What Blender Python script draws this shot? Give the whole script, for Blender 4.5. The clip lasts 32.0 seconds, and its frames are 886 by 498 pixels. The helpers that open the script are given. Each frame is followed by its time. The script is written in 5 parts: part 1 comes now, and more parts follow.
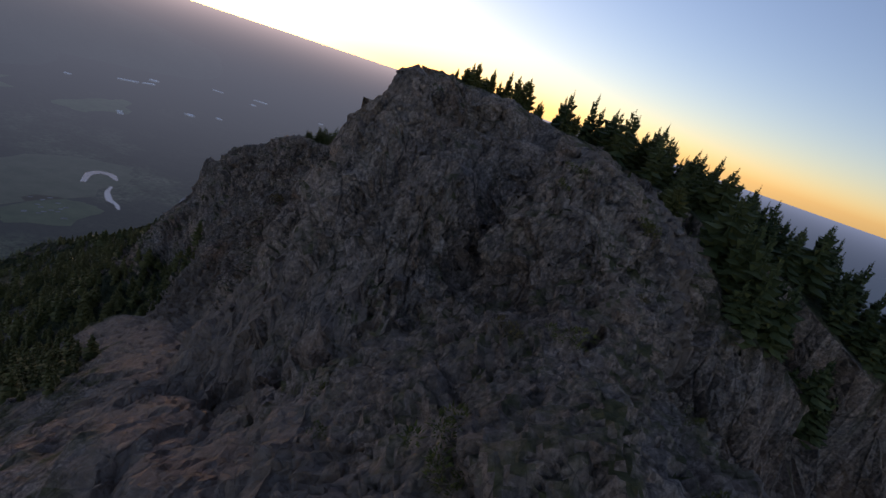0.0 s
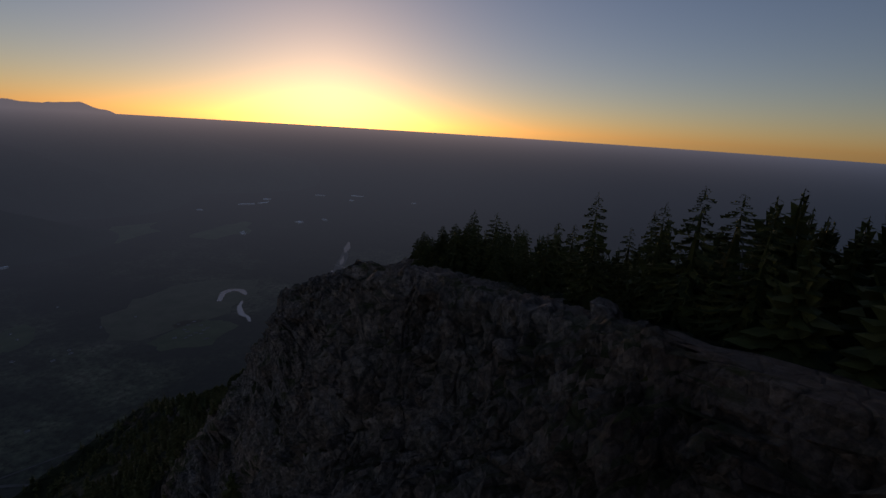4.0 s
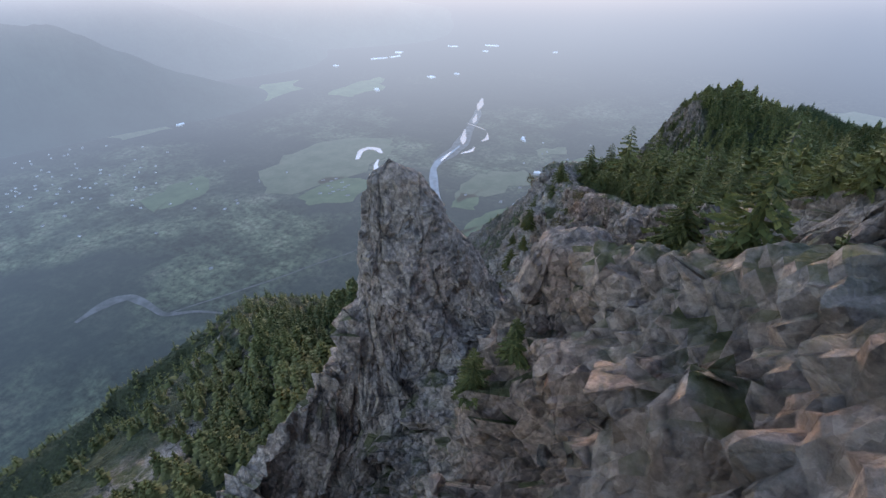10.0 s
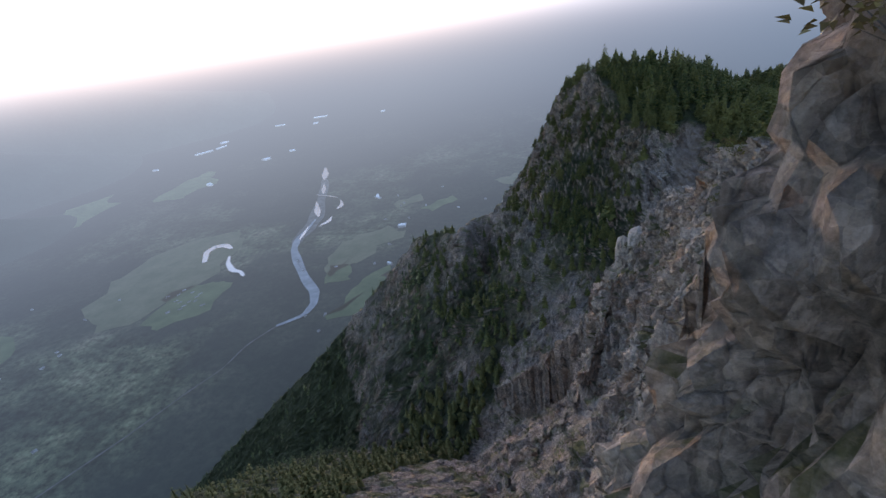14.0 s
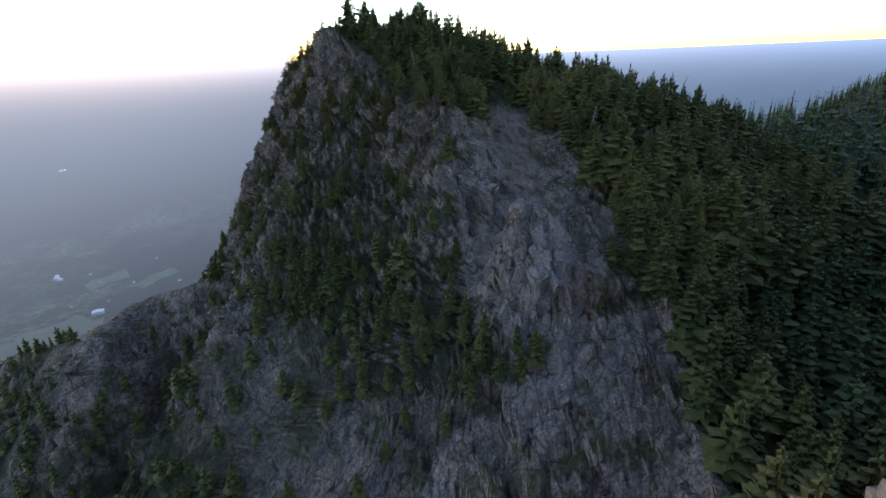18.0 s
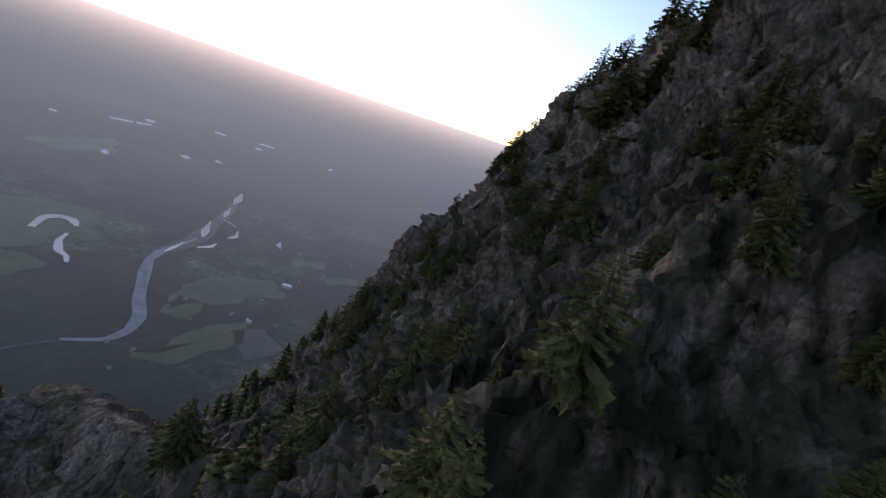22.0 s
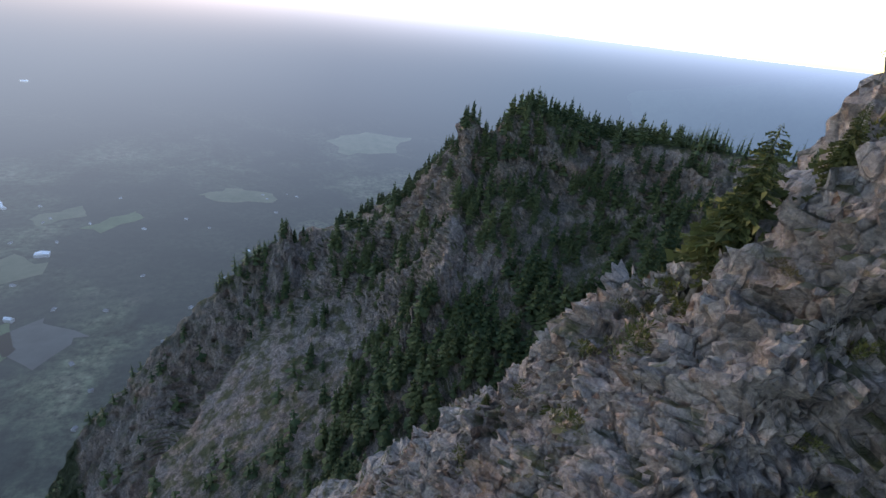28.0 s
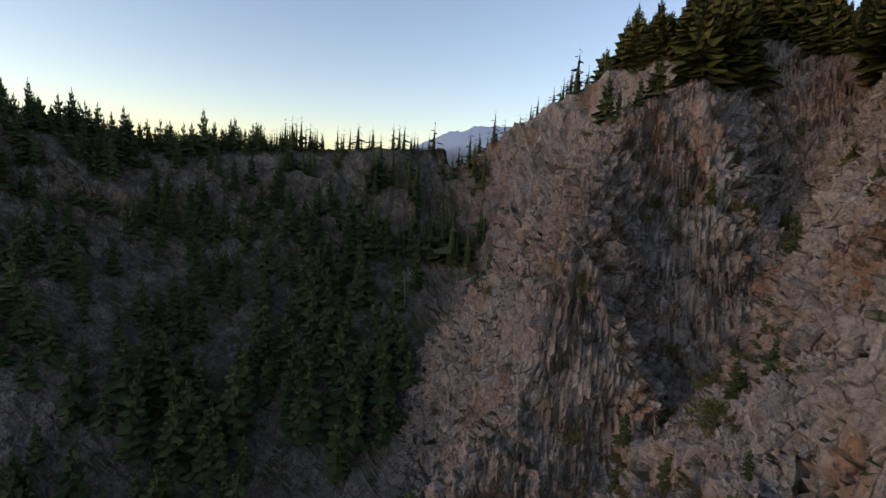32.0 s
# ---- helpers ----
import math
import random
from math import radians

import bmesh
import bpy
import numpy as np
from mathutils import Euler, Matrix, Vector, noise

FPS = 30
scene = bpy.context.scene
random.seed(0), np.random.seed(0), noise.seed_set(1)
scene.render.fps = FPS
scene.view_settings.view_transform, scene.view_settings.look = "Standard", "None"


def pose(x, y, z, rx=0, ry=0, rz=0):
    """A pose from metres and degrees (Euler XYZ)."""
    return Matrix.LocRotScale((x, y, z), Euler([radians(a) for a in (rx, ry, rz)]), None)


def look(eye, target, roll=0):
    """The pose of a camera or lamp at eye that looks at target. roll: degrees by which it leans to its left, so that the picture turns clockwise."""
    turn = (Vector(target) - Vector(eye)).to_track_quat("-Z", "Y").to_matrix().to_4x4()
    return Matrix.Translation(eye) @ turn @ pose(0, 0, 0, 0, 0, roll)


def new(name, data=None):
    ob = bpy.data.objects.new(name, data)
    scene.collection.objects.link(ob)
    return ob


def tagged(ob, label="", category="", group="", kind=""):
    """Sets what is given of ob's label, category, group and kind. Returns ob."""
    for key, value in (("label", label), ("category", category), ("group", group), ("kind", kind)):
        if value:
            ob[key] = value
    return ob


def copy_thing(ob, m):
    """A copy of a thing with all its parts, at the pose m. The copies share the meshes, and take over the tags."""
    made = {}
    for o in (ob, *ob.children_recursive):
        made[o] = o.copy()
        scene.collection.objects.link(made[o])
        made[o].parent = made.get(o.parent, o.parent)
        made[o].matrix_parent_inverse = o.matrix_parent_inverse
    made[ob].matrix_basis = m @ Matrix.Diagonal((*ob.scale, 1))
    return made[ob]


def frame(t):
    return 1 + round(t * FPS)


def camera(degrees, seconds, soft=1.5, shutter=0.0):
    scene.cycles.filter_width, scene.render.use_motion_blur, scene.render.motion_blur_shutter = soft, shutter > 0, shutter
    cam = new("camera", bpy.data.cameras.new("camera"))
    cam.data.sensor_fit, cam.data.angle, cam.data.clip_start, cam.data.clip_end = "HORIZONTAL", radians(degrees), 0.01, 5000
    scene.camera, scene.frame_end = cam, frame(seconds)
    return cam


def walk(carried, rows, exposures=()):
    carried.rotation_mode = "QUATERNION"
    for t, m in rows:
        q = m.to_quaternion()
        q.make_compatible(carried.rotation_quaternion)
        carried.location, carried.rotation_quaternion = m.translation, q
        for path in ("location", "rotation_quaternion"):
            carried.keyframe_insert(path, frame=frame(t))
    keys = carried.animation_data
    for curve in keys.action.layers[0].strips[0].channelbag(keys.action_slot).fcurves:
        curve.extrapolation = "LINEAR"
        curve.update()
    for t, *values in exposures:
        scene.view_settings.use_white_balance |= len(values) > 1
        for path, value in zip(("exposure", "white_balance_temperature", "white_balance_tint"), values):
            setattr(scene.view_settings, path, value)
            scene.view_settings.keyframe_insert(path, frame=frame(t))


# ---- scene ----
# camera path: seconds, place in metres, turn in degrees
PATH = [
    (0.0, 0.00, -0.00, 0.00, 69.87, -17.79, 6.14),
    (0.5, -0.88, 9.54, -1.65, 72.81, -16.34, 10.58),
    (1.0, -2.84, 19.02, -2.88, 74.87, -15.50, 15.30),
    (1.5, -5.64, 28.46, -3.60, 76.11, -14.28, 18.67),
    (2.0, -9.20, 38.38, -3.99, 77.18, -11.41, 19.81),
    (2.5, -13.01, 47.69, -4.55, 78.11, -8.25, 18.46),
    (3.0, -18.38, 58.26, -6.58, 77.84, -5.66, 16.72),
    (3.5, -24.42, 69.17, -9.44, 76.81, -3.98, 15.29),
    (4.0, -30.44, 79.91, -12.57, 75.46, -3.54, 15.01),
    (4.5, -35.74, 89.90, -15.41, 74.19, -4.60, 16.73),
    (5.0, -39.32, 98.06, -17.25, 73.22, -7.43, 21.32),
    (5.5, -43.18, 106.10, -19.31, 71.43, -9.79, 27.89),
    (6.0, -47.86, 114.28, -21.70, 68.37, -11.56, 33.56),
    (6.5, -53.31, 122.65, -24.63, 65.71, -11.69, 37.20),
    (7.0, -59.15, 130.64, -27.16, 64.02, -10.45, 39.00),
    (7.5, -63.59, 137.37, -29.30, 63.02, -6.99, 37.28),
    (8.0, -68.02, 144.10, -31.43, 61.07, -3.64, 33.96),
    (8.5, -73.96, 152.44, -36.04, 59.44, -1.50, 31.96),
    (9.0, -79.59, 160.33, -40.88, 58.40, -0.69, 31.39),
    (9.5, -85.17, 168.46, -46.13, 58.11, -0.38, 31.12),
    (10.0, -90.83, 176.80, -51.44, 58.35, 0.61, 30.08),
    (10.5, -96.48, 185.38, -56.43, 58.98, 2.89, 27.25),
    (11.0, -101.73, 194.05, -61.10, 59.32, 5.95, 22.89),
    (11.5, -106.70, 203.39, -65.76, 59.93, 6.85, 20.27),
    (12.0, -111.12, 214.50, -69.94, 60.43, 7.15, 20.43),
    (12.5, -115.19, 224.11, -74.41, 60.25, 5.65, 22.86),
    (13.0, -119.22, 233.45, -79.44, 60.73, 5.07, 23.06),
    (13.5, -123.25, 243.22, -84.63, 61.93, 5.46, 17.66),
    (14.0, -126.66, 254.64, -90.32, 63.89, 8.32, 9.10),
    (14.5, -129.72, 265.92, -95.31, 64.93, 11.68, -0.51),
    (15.0, -131.68, 277.57, -100.11, 65.04, 12.59, -10.76),
    (15.5, -132.52, 289.16, -104.90, 64.14, 12.52, -19.94),
    (16.0, -132.03, 300.67, -109.77, 63.31, 12.14, -26.02),
    (16.5, -130.49, 312.05, -114.64, 62.96, 11.20, -29.06),
    (17.0, -128.19, 323.20, -119.39, 63.54, 9.44, -29.16),
    (17.5, -125.39, 333.98, -123.90, 65.32, 6.52, -26.50),
    (18.0, -122.43, 344.05, -127.97, 68.45, 1.89, -21.42),
    (18.5, -119.48, 354.66, -131.44, 71.26, -3.87, -15.72),
    (19.0, -117.21, 365.57, -134.21, 72.73, -8.47, -11.00),
    (19.5, -115.77, 376.69, -136.43, 73.64, -12.13, -6.82),
    (20.0, -115.05, 387.88, -138.19, 74.34, -15.64, -3.49),
    (20.5, -115.10, 399.01, -139.56, 75.57, -17.60, -0.67),
    (21.0, -116.03, 409.57, -140.58, 75.62, -18.52, 2.91),
    (21.5, -117.53, 419.94, -141.48, 75.49, -18.84, 5.32),
    (22.0, -119.62, 429.93, -142.10, 76.06, -18.06, 7.03),
    (22.5, -122.01, 439.97, -142.93, 76.76, -17.45, 7.27),
    (23.0, -124.11, 450.22, -143.62, 77.09, -15.71, 5.67),
    (23.5, -128.63, 463.01, -144.48, 77.51, -15.01, 3.98),
    (24.0, -131.82, 475.17, -145.41, 77.68, -13.07, 2.18),
    (24.5, -134.56, 486.23, -145.52, 76.02, -10.75, 0.88),
    (25.0, -137.07, 496.04, -146.06, 74.09, -9.81, 0.53),
    (25.5, -139.30, 505.54, -146.23, 72.31, -9.11, 0.43),
    (26.0, -141.34, 516.09, -146.87, 70.55, -8.97, -0.14),
    (26.5, -143.22, 527.04, -148.15, 68.91, -9.02, -1.87),
    (27.0, -145.03, 537.95, -150.24, 67.50, -8.92, -5.45),
    (27.5, -146.88, 548.46, -153.26, 66.34, -8.30, -11.57),
    (28.0, -148.84, 558.09, -157.28, 65.25, -6.77, -20.92),
    (28.5, -150.00, 567.81, -162.07, 64.28, -6.33, -30.70),
    (29.0, -150.27, 577.39, -167.35, 63.37, -5.54, -38.79),
    (29.5, -149.37, 587.06, -172.48, 62.93, -5.39, -46.76),
    (30.0, -147.57, 596.87, -178.12, 63.38, -5.85, -58.16),
    (30.5, -144.04, 606.06, -183.30, 65.06, -4.97, -70.25),
    (31.0, -139.07, 614.61, -188.37, 69.53, -3.29, -79.81),
    (31.5, -132.70, 622.28, -193.09, 75.95, -2.60, -84.91),
    (32.0, -125.44, 629.10, -196.06, 81.60, -4.08, -81.80),
]
cam = camera(86.44, 32.0, soft=1.5)
EXPOSURES = [(t, stops, 7200 if t < 5.6 else 7400 if t < 17 else 7000 if t < 19.5 else 7600 if t < 23.5 else 8300 if t < 27 else 7200 if t < 29.5 else 8400, 38 if t < 5.6 else 28 if t < 19.5 else 34 if t < 27 else 27 if t < 29.5 else 32) for t, stops in (
    (0, 0.9), (1, -0.15), (2, -0.75), (2.5, -1.0), (4.5, -0.65), (5, -0.2), (5.5, 0.2), (6, 1.1), (6.5, 1.9), (7, 2.3), (8, 2.85), (9, 3.15), (11, 3.25), (13, 3.15),
    (14, 2.7), (15, 2.0), (17.5, 2.7), (18, 2.6), (19, 1.9), (20, 1.8), (21, 1.9), (22, 1.8), (23, 1.2), (24, 0.9), (25, 0.9), (25.5, 1.0), (27.5, 2.6), (28, 2.8),
    (29, 3.5), (30, 3.85), (31, 3.4), (32, 1.75))]
walk(cam, [(t, pose(x, y, z, a, b, c)) for t, x, y, z, a, b, c in PATH], EXPOSURES)

# ---- sky and sun: dusk, the sun on the north-western horizon ----
SUN_TURN = 28.0  # degrees left of +y
world = bpy.data.worlds.new("dusk_sky")
scene.world = world
world.use_nodes = True
wn = world.node_tree
wn.nodes.clear()
sky = wn.nodes.new("ShaderNodeTexSky")
sky.sky_type = "NISHITA"
sky.sun_disc = False
sky.sun_elevation = radians(4.2)
sky.sun_rotation = radians(-SUN_TURN)
sky.altitude = 1200
sky.air_density, sky.dust_density, sky.ozone_density = 1.0, 0.7, 2.2
back = wn.nodes.new("ShaderNodeBackground")
back.inputs["Strength"].default_value = 0.15
wout = wn.nodes.new("ShaderNodeOutputWorld")
wn.links.new(sky.outputs[0], back.inputs[0])
wn.links.new(back.outputs[0], wout.inputs[0])
sun = new("sun", bpy.data.lights.new("sun", "SUN"))
sun.data.energy, sun.data.angle, sun.data.color = 0.12, radians(12), (1.0, 0.72, 0.5)
sun.matrix_world = look((0, 0, 0), (math.sin(radians(SUN_TURN)), -math.cos(radians(SUN_TURN)), -math.tan(radians(5))))


# ---- noise on arrays ----
rng = np.random.default_rng(7)
PERM = np.concatenate([rng.permutation(512)] * 3)
GRAD = rng.normal(size=(512, 3))
GRAD /= np.linalg.norm(GRAD, axis=1)[:, None]


def hashed(i, j, k):
    return PERM[PERM[PERM[i & 511] + (j & 511)] + (k & 511)]


def perlin(p):
    """Gradient noise of points (n, 3), about -0.7 to 0.7."""
    f = np.floor(p)
    c = f.astype(np.int64)
    d = p - f
    w = d * d * d * (d * (d * 6 - 15) + 10)
    out = 0
    for a in (0, 1):
        for b in (0, 1):
            for e in (0, 1):
                g = GRAD[hashed(c[:, 0] + a, c[:, 1] + b, c[:, 2] + e)]
                dot = g[:, 0] * (d[:, 0] - a) + g[:, 1] * (d[:, 1] - b) + g[:, 2] * (d[:, 2] - e)
                out = out + dot * (w[:, 0] if a else 1 - w[:, 0]) * (w[:, 1] if b else 1 - w[:, 1]) * (w[:, 2] if e else 1 - w[:, 2])
    return out


def fbm(p, octaves=4, ridged=False):
    out, amp = 0, 1.0
    for o in range(octaves):
        n = perlin(p * 2.0 ** o + 17.3 * o)
        out = out + amp * ((0.45 - 2 * np.abs(n)) if ridged else n)
        amp *= 0.5
    return out


def blocks(p):
    """Broken rock: the plane of the nearest of scattered cells, so that faces are flat and edges sharp."""
    c = np.floor(p).astype(np.int64)
    best = np.full(len(p), 1e9)
    val = np.zeros(len(p))
    for a in (-1, 0, 1):
        for b in (-1, 0, 1):
            for e in (-1, 0, 1):
                q = c + (a, b, e)
                h = hashed(q[:, 0], q[:, 1], q[:, 2])
                site = q + 0.5 + GRAD[h] * 0.55
                off = p - site
                d = (off * off).sum(1)
                near = d < best
                best[near] = d[near]
                tilt = GRAD[(h[near] * 7 + 3) & 511]
                val[near] = (off[near] * tilt).sum(1) * 0.9 + GRAD[h[near], 0] * 0.5
    return val


# ---- the mountain: crest lines with cliffs on their sides ----
CRESTS = []


def crest(points, left, right):
    """A crest line; for the left and the right of its way: cliff height, cliff slope, slope below, how far that goes, slope beyond."""
    CRESTS.append((points, left, right))


# saddle under the start of the flight
crest([(30, -150, -70), (8, -40, -36), (7, 2, -24), (12.9, 23.8, -15.2), (13.3, 36.6, -15.4), (17.9, 40.1, -14.4)],
      (14, 0.75, 1.2, 40, 0.8), (3, 0.5, 0.3, 30, 0.6))
# tower ridge, down to the pinnacle
crest([(17.1, 40.1, -15.3), (13.3, 51.4, -3.2), (12.7, 74.4, -1.8), (-13.4, 87.2, 1.1), (-19.5, 97, -20.5), (-40.8, 114, -23.8), (-50.6, 131.9, -29.7), (-46.5, 144, -31.3), (-57.9, 158.7, -37.5), (-65, 166.8, -45.3), (-75.1, 179.4, -61.3)],
      (62, 2.17, 0.75, 500, 0.85), (1.67, 0.28, 0.23, 40, 0.7))
# neck of the pinnacle
crest([(-76.1, 187.1, -59.8), (-83.7, 187, -55.5), (-95.5, 198.6, -65), (-100.5, 200.5, -79), (-107, 203, -85), (-116, 206, -84)],
      (62, 1.71, 0.75, 500, 0.85), (45.05, 2.39, 0.9, 300, 0.85))
# cliff edge of the wooded shelf
crest([(-74.3, 179.2, -63.6), (-72.4, 201.5, -55.5), (-94.6, 229.9, -76), (-109.9, 250.1, -84), (-115.1, 260.7, -86.7), (-117, 266.2, -87), (-107.5, 283, -92.1), (-99.5, 297, -101), (-103.2, 315, -109.3), (-101.2, 331, -120.5), (-102.5, 339, -122.5), (-107.5, 344, -134), (-97, 351, -150), (-86.4, 362, -171.9), (-72, 382, -176)],
      (50.59, 3.47, 1.1, 400, 0.9), (1.81, 0.57, 0.05, 160, 0.7))
# west edge of the wooded hill
crest([(-76.5, 424, -148.5), (-87.2, 429, -137.3), (-93.3, 448, -131.7), (-100.7, 473, -118.6), (-108.4, 495, -128.3), (-108.1, 513, -130.2), (-103.3, 560, -133.4), (-109.8, 572, -156.5), (-107.8, 575, -162.4)],
      (57.87, 1.91, 1.24, 400, 0.9), (2.3, 0.47, 0.2, 120, 0.7))
# spur below the hill's north end
crest([(-112.9, 571, -161.7), (-138, 570, -191.3), (-168.1, 574, -240.6)],
      (19.94, 1.91, 1.2, 300, 0.9), (20.01, 1.87, 1.2, 300, 0.9))
# bench with scree west of the tower
crest([(2, 4, -28), (-20, 34, -41), (-38, 62, -56), (-52.2, 87.7, -69.3), (-82, 112, -90)],
      (3, 0.5, 0.6, 40, 1), (3, 0.5, 0.9, 40, 1))
# corner over the bowl
crest([(-100.6, 581, -155.7), (-90.6, 567, -163.1)],
      (50.15, 2.31, 1.05, 300, 0.9), (30.01, 1.49, 1.2, 300, 0.9))
# south wall of the bowl
crest([(-90.2, 567, -162.9), (-55.9, 570, -166), (-26.3, 562, -170.2), (-8.5, 577, -160.4), (19, 604, -161.7), (45.6, 657, -196.1)],
      (55.37, 2.51, 1.15, 300, 0.9), (0.98, 0.3, -0.16, 55, 0.7))
# rib of the south wall
crest([(-11.2, 579, -173.5), (-25.9, 596, -173.6), (-28.6, 611, -182.7), (-48, 618, -202.1), (-55, 625, -230.2), (-66, 652, -268)],
      (26.77, 1.91, 1.01, 300, 0.9), (30, 1.6, 1, 300, 0.9))
# lesser rib
crest([(-62, 563, -167), (-66.7, 581, -191.6), (-79.7, 594, -213)],
      (30, 2.4, 1.2, 300, 0.9), (31.14, 2.49, 1.24, 300, 0.9))
# far side of the bowl and its north hill
crest([(50.7, 654, -184.3), (33.9, 703, -189.5), (9.3, 740, -193.8), (-22.6, 762, -185.8), (-50.7, 784, -215.1), (-84.9, 798, -262.4), (-119.7, 826, -273)],
      (31.22, 1.21, 0.56, 300, 0.9), (3.84, 0.48, 0.25, 100, 0.8))
# rib of the north hill
crest([(-44.1, 775, -194.5), (-57.8, 755, -224.6), (-74.8, 719, -244), (-103.1, 710, -290.5)],
      (20, 1.46, 0.9, 300, 0.9), (24.84, 1.93, 1.29, 300, 0.9))
# west shoulder of the north hill
crest([(-130.3, 816, -264.4), (-194.8, 813, -331), (-257.5, 822, -407), (-294.7, 846, -506), (-420, 880, -760), (-520, 900, -950)],
      (36, 1.92, 0.9, 300, 0.9), (30, 1.42, 0.9, 300, 0.9))
# spur below the pinnacle with the wooded knoll
crest([(-113.9, 205.7, -77.5), (-134.8, 211.4, -113), (-173.7, 233.3, -138), (-248.8, 267.9, -178.6), (-316, 235, -234), (-498, 294.2, -396), (-1100, 420, -900)],
      (6.55, 1.17, 0.33, 300, 0.9), (8.74, 0.47, 0.76, 300, 0.9))
# spur west of the crest
crest([(-63.8, 155.2, -37.3), (-78.6, 154.4, -43.2), (-90, 149.6, -70.7), (-109.7, 179.6, -100.1), (-139.9, 200.1, -128)],
      (20, 1.68, 0.9, 300, 0.9), (14.26, 1.38, 0.91, 300, 0.9))
# spur west of the wooded hill
crest([(-117.3, 456, -153.7), (-133.4, 463, -173.9), (-159.4, 475, -183.4), (-164.2, 455, -181.3), (-193.5, 488, -197.5), (-281.3, 497, -287.6), (-412, 523, -411), (-902, 601, -878)],
      (36, 0.94, 1, 300, 0.9), (20.02, 1.65, 0.95, 300, 0.9))
# spur below the bowl's corner
crest([(-105.6, 580, -164.2), (-115.1, 589, -177.8), (-121, 597, -194.5), (-136.1, 624, -244.6), (-185, 655, -305), (-400, 760, -520), (-800, 900, -880)],
      (24.97, 1.84, 0.95, 300, 0.9), (25.28, 1.72, 1, 300, 0.9))
# wooded ridge to the east
crest([(-77.4, 477, -121.5), (-50.1, 440, -135.3), (-5.7, 430, -147.8), (61.1, 436, -144.3), (160, 430, -118), (299.9, 420, -99.8), (700, 380, -59.9)],
      (5.16, 0.3, 0.49, 45, 1.6), (6.04, 0.33, 0.73, 70, 0.9))
# wooded ridge behind the bowl
crest([(22.9, 702, -198), (120.1, 720, -213.9), (300, 740, -228), (700, 780, -300)],
      (5, 0.39, 0.5, 300, 0.8), (4.99, 0.4, 0.6, 300, 0.8))
# lone rock heads: x, y, top, half width, slope
HEADS = [(-83, 407, -149.5, 2.0, 1.7), (-10.5, 64.5, -3.0, 2.2, 2.3), (3, 76, 0.0, 3.0, 1.5), (14, 51, -8, 2.0, 1.8), (-3, 57, -8, 3.0, 2.2), (-165, 262, -137, 8.0, 0.9)]


def slope_down(d, side):
    high, steep, below, far, beyond = side
    run = high / steep
    return np.minimum(d, run) * steep + np.clip(d - run, 0, far) * below + np.maximum(d - run - far, 0) * beyond


def crest_height(pts, left, right, x, y):
    """Height of the land that falls away from one crest line; near its bends the stretches blend."""
    ways = []
    last = len(pts) - 2
    for i, ((ax, ay, az), (bx, by, bz)) in enumerate(zip(pts, pts[1:])):
        dx, dy = bx - ax, by - ay
        raw = ((x - ax) * dx + (y - ay) * dy) / (dx * dx + dy * dy + 1e-9)
        t = np.clip(raw, 0, 1)
        d = np.hypot(x - ax - t * dx, y - ay - t * dy)
        over = (np.maximum(-raw, 0) if i == 0 else 0) + (np.maximum(raw - 1, 0) if i == last else 0)
        ways.append((d, az + t * (bz - az), dx * (y - ay) - dy * (x - ax), over * math.hypot(dx, dy)))
    nearest = np.minimum.reduce([w[0] for w in ways])
    spread = 0.8 + 0.16 * nearest
    total, weight = 0.0, 0.0
    for d, zed, side, past in ways:
        w = np.exp(-np.minimum((d - nearest) / spread, 30))
        share = np.clip(past / (d + 1e-6) * 3.0, 0, 1)
        e = np.sqrt(d * d + 4.0) - 2.0
        h = zed - (np.where(side > 0, slope_down(e, left), slope_down(e, right)) * (1 - share) + 3.0 * e * share)
        total, weight = total + w * h, weight + w
    return total / weight


def mountain_height(x, y):
    """The bare form, without its breaks."""
    top = np.full(x.shape, -1400.0)
    for pts, left, right in CRESTS:
        h = crest_height(pts, left, right, x, y)
        k = 5.0
        hi, lo = np.maximum(top, h), np.minimum(top, h)
        top = hi + k * np.exp(-np.clip((hi - lo) / k, 0, 20)) * 0.35
    for hx, hy, hz, half, fall in HEADS:
        d = np.hypot(x - hx, y - hy)
        top = np.maximum(top, hz - np.maximum(d - half, 0) * fall - 0.4 * np.minimum(d, half))
    return top


def with_breaks(v, n, amount):
    """Push points v along normals n into ribs, blocks and ledges; the bowl's rock breaks into shorter blocks."""
    short = 1.5 * np.clip((v[:, 1] - 555) / 20, 0, 1) * (v[:, 2] + 190)
    where, v = v, v + np.stack([0.25 * short, 0 * short, short], 1)
    big = fbm(v * (0.04, 0.04, 0.014), 3, True)
    ribs = fbm(v * (0.13, 0.13, 0.035), 2, True)
    huge = blocks(v * (0.085, 0.085, 0.05) + 0.2 * fbm(v * 0.06, 2)[:, None])
    mid = blocks(v * (0.21, 0.21, 0.12) + 0.15 * fbm(v * 0.2, 2)[:, None])
    small = blocks(v * (0.47, 0.47, 0.33) + 0.1 * fbm(v * 0.5, 2)[:, None])
    fine = perlin(v * 0.9)
    return where + n * (amount * (2.0 * big + 0.9 * ribs + 1.2 * huge + 1.7 * mid + 1.05 * small + 0.25 * fine - 0.8))[:, None]


def grid_normals(v, rows, cols):
    g = v.reshape(rows, cols, 3)
    du = np.gradient(g, axis=1)
    dv = np.gradient(g, axis=0)
    n = np.cross(du, dv).reshape(-1, 3)
    return n / (np.linalg.norm(n, axis=1)[:, None] + 1e-9)


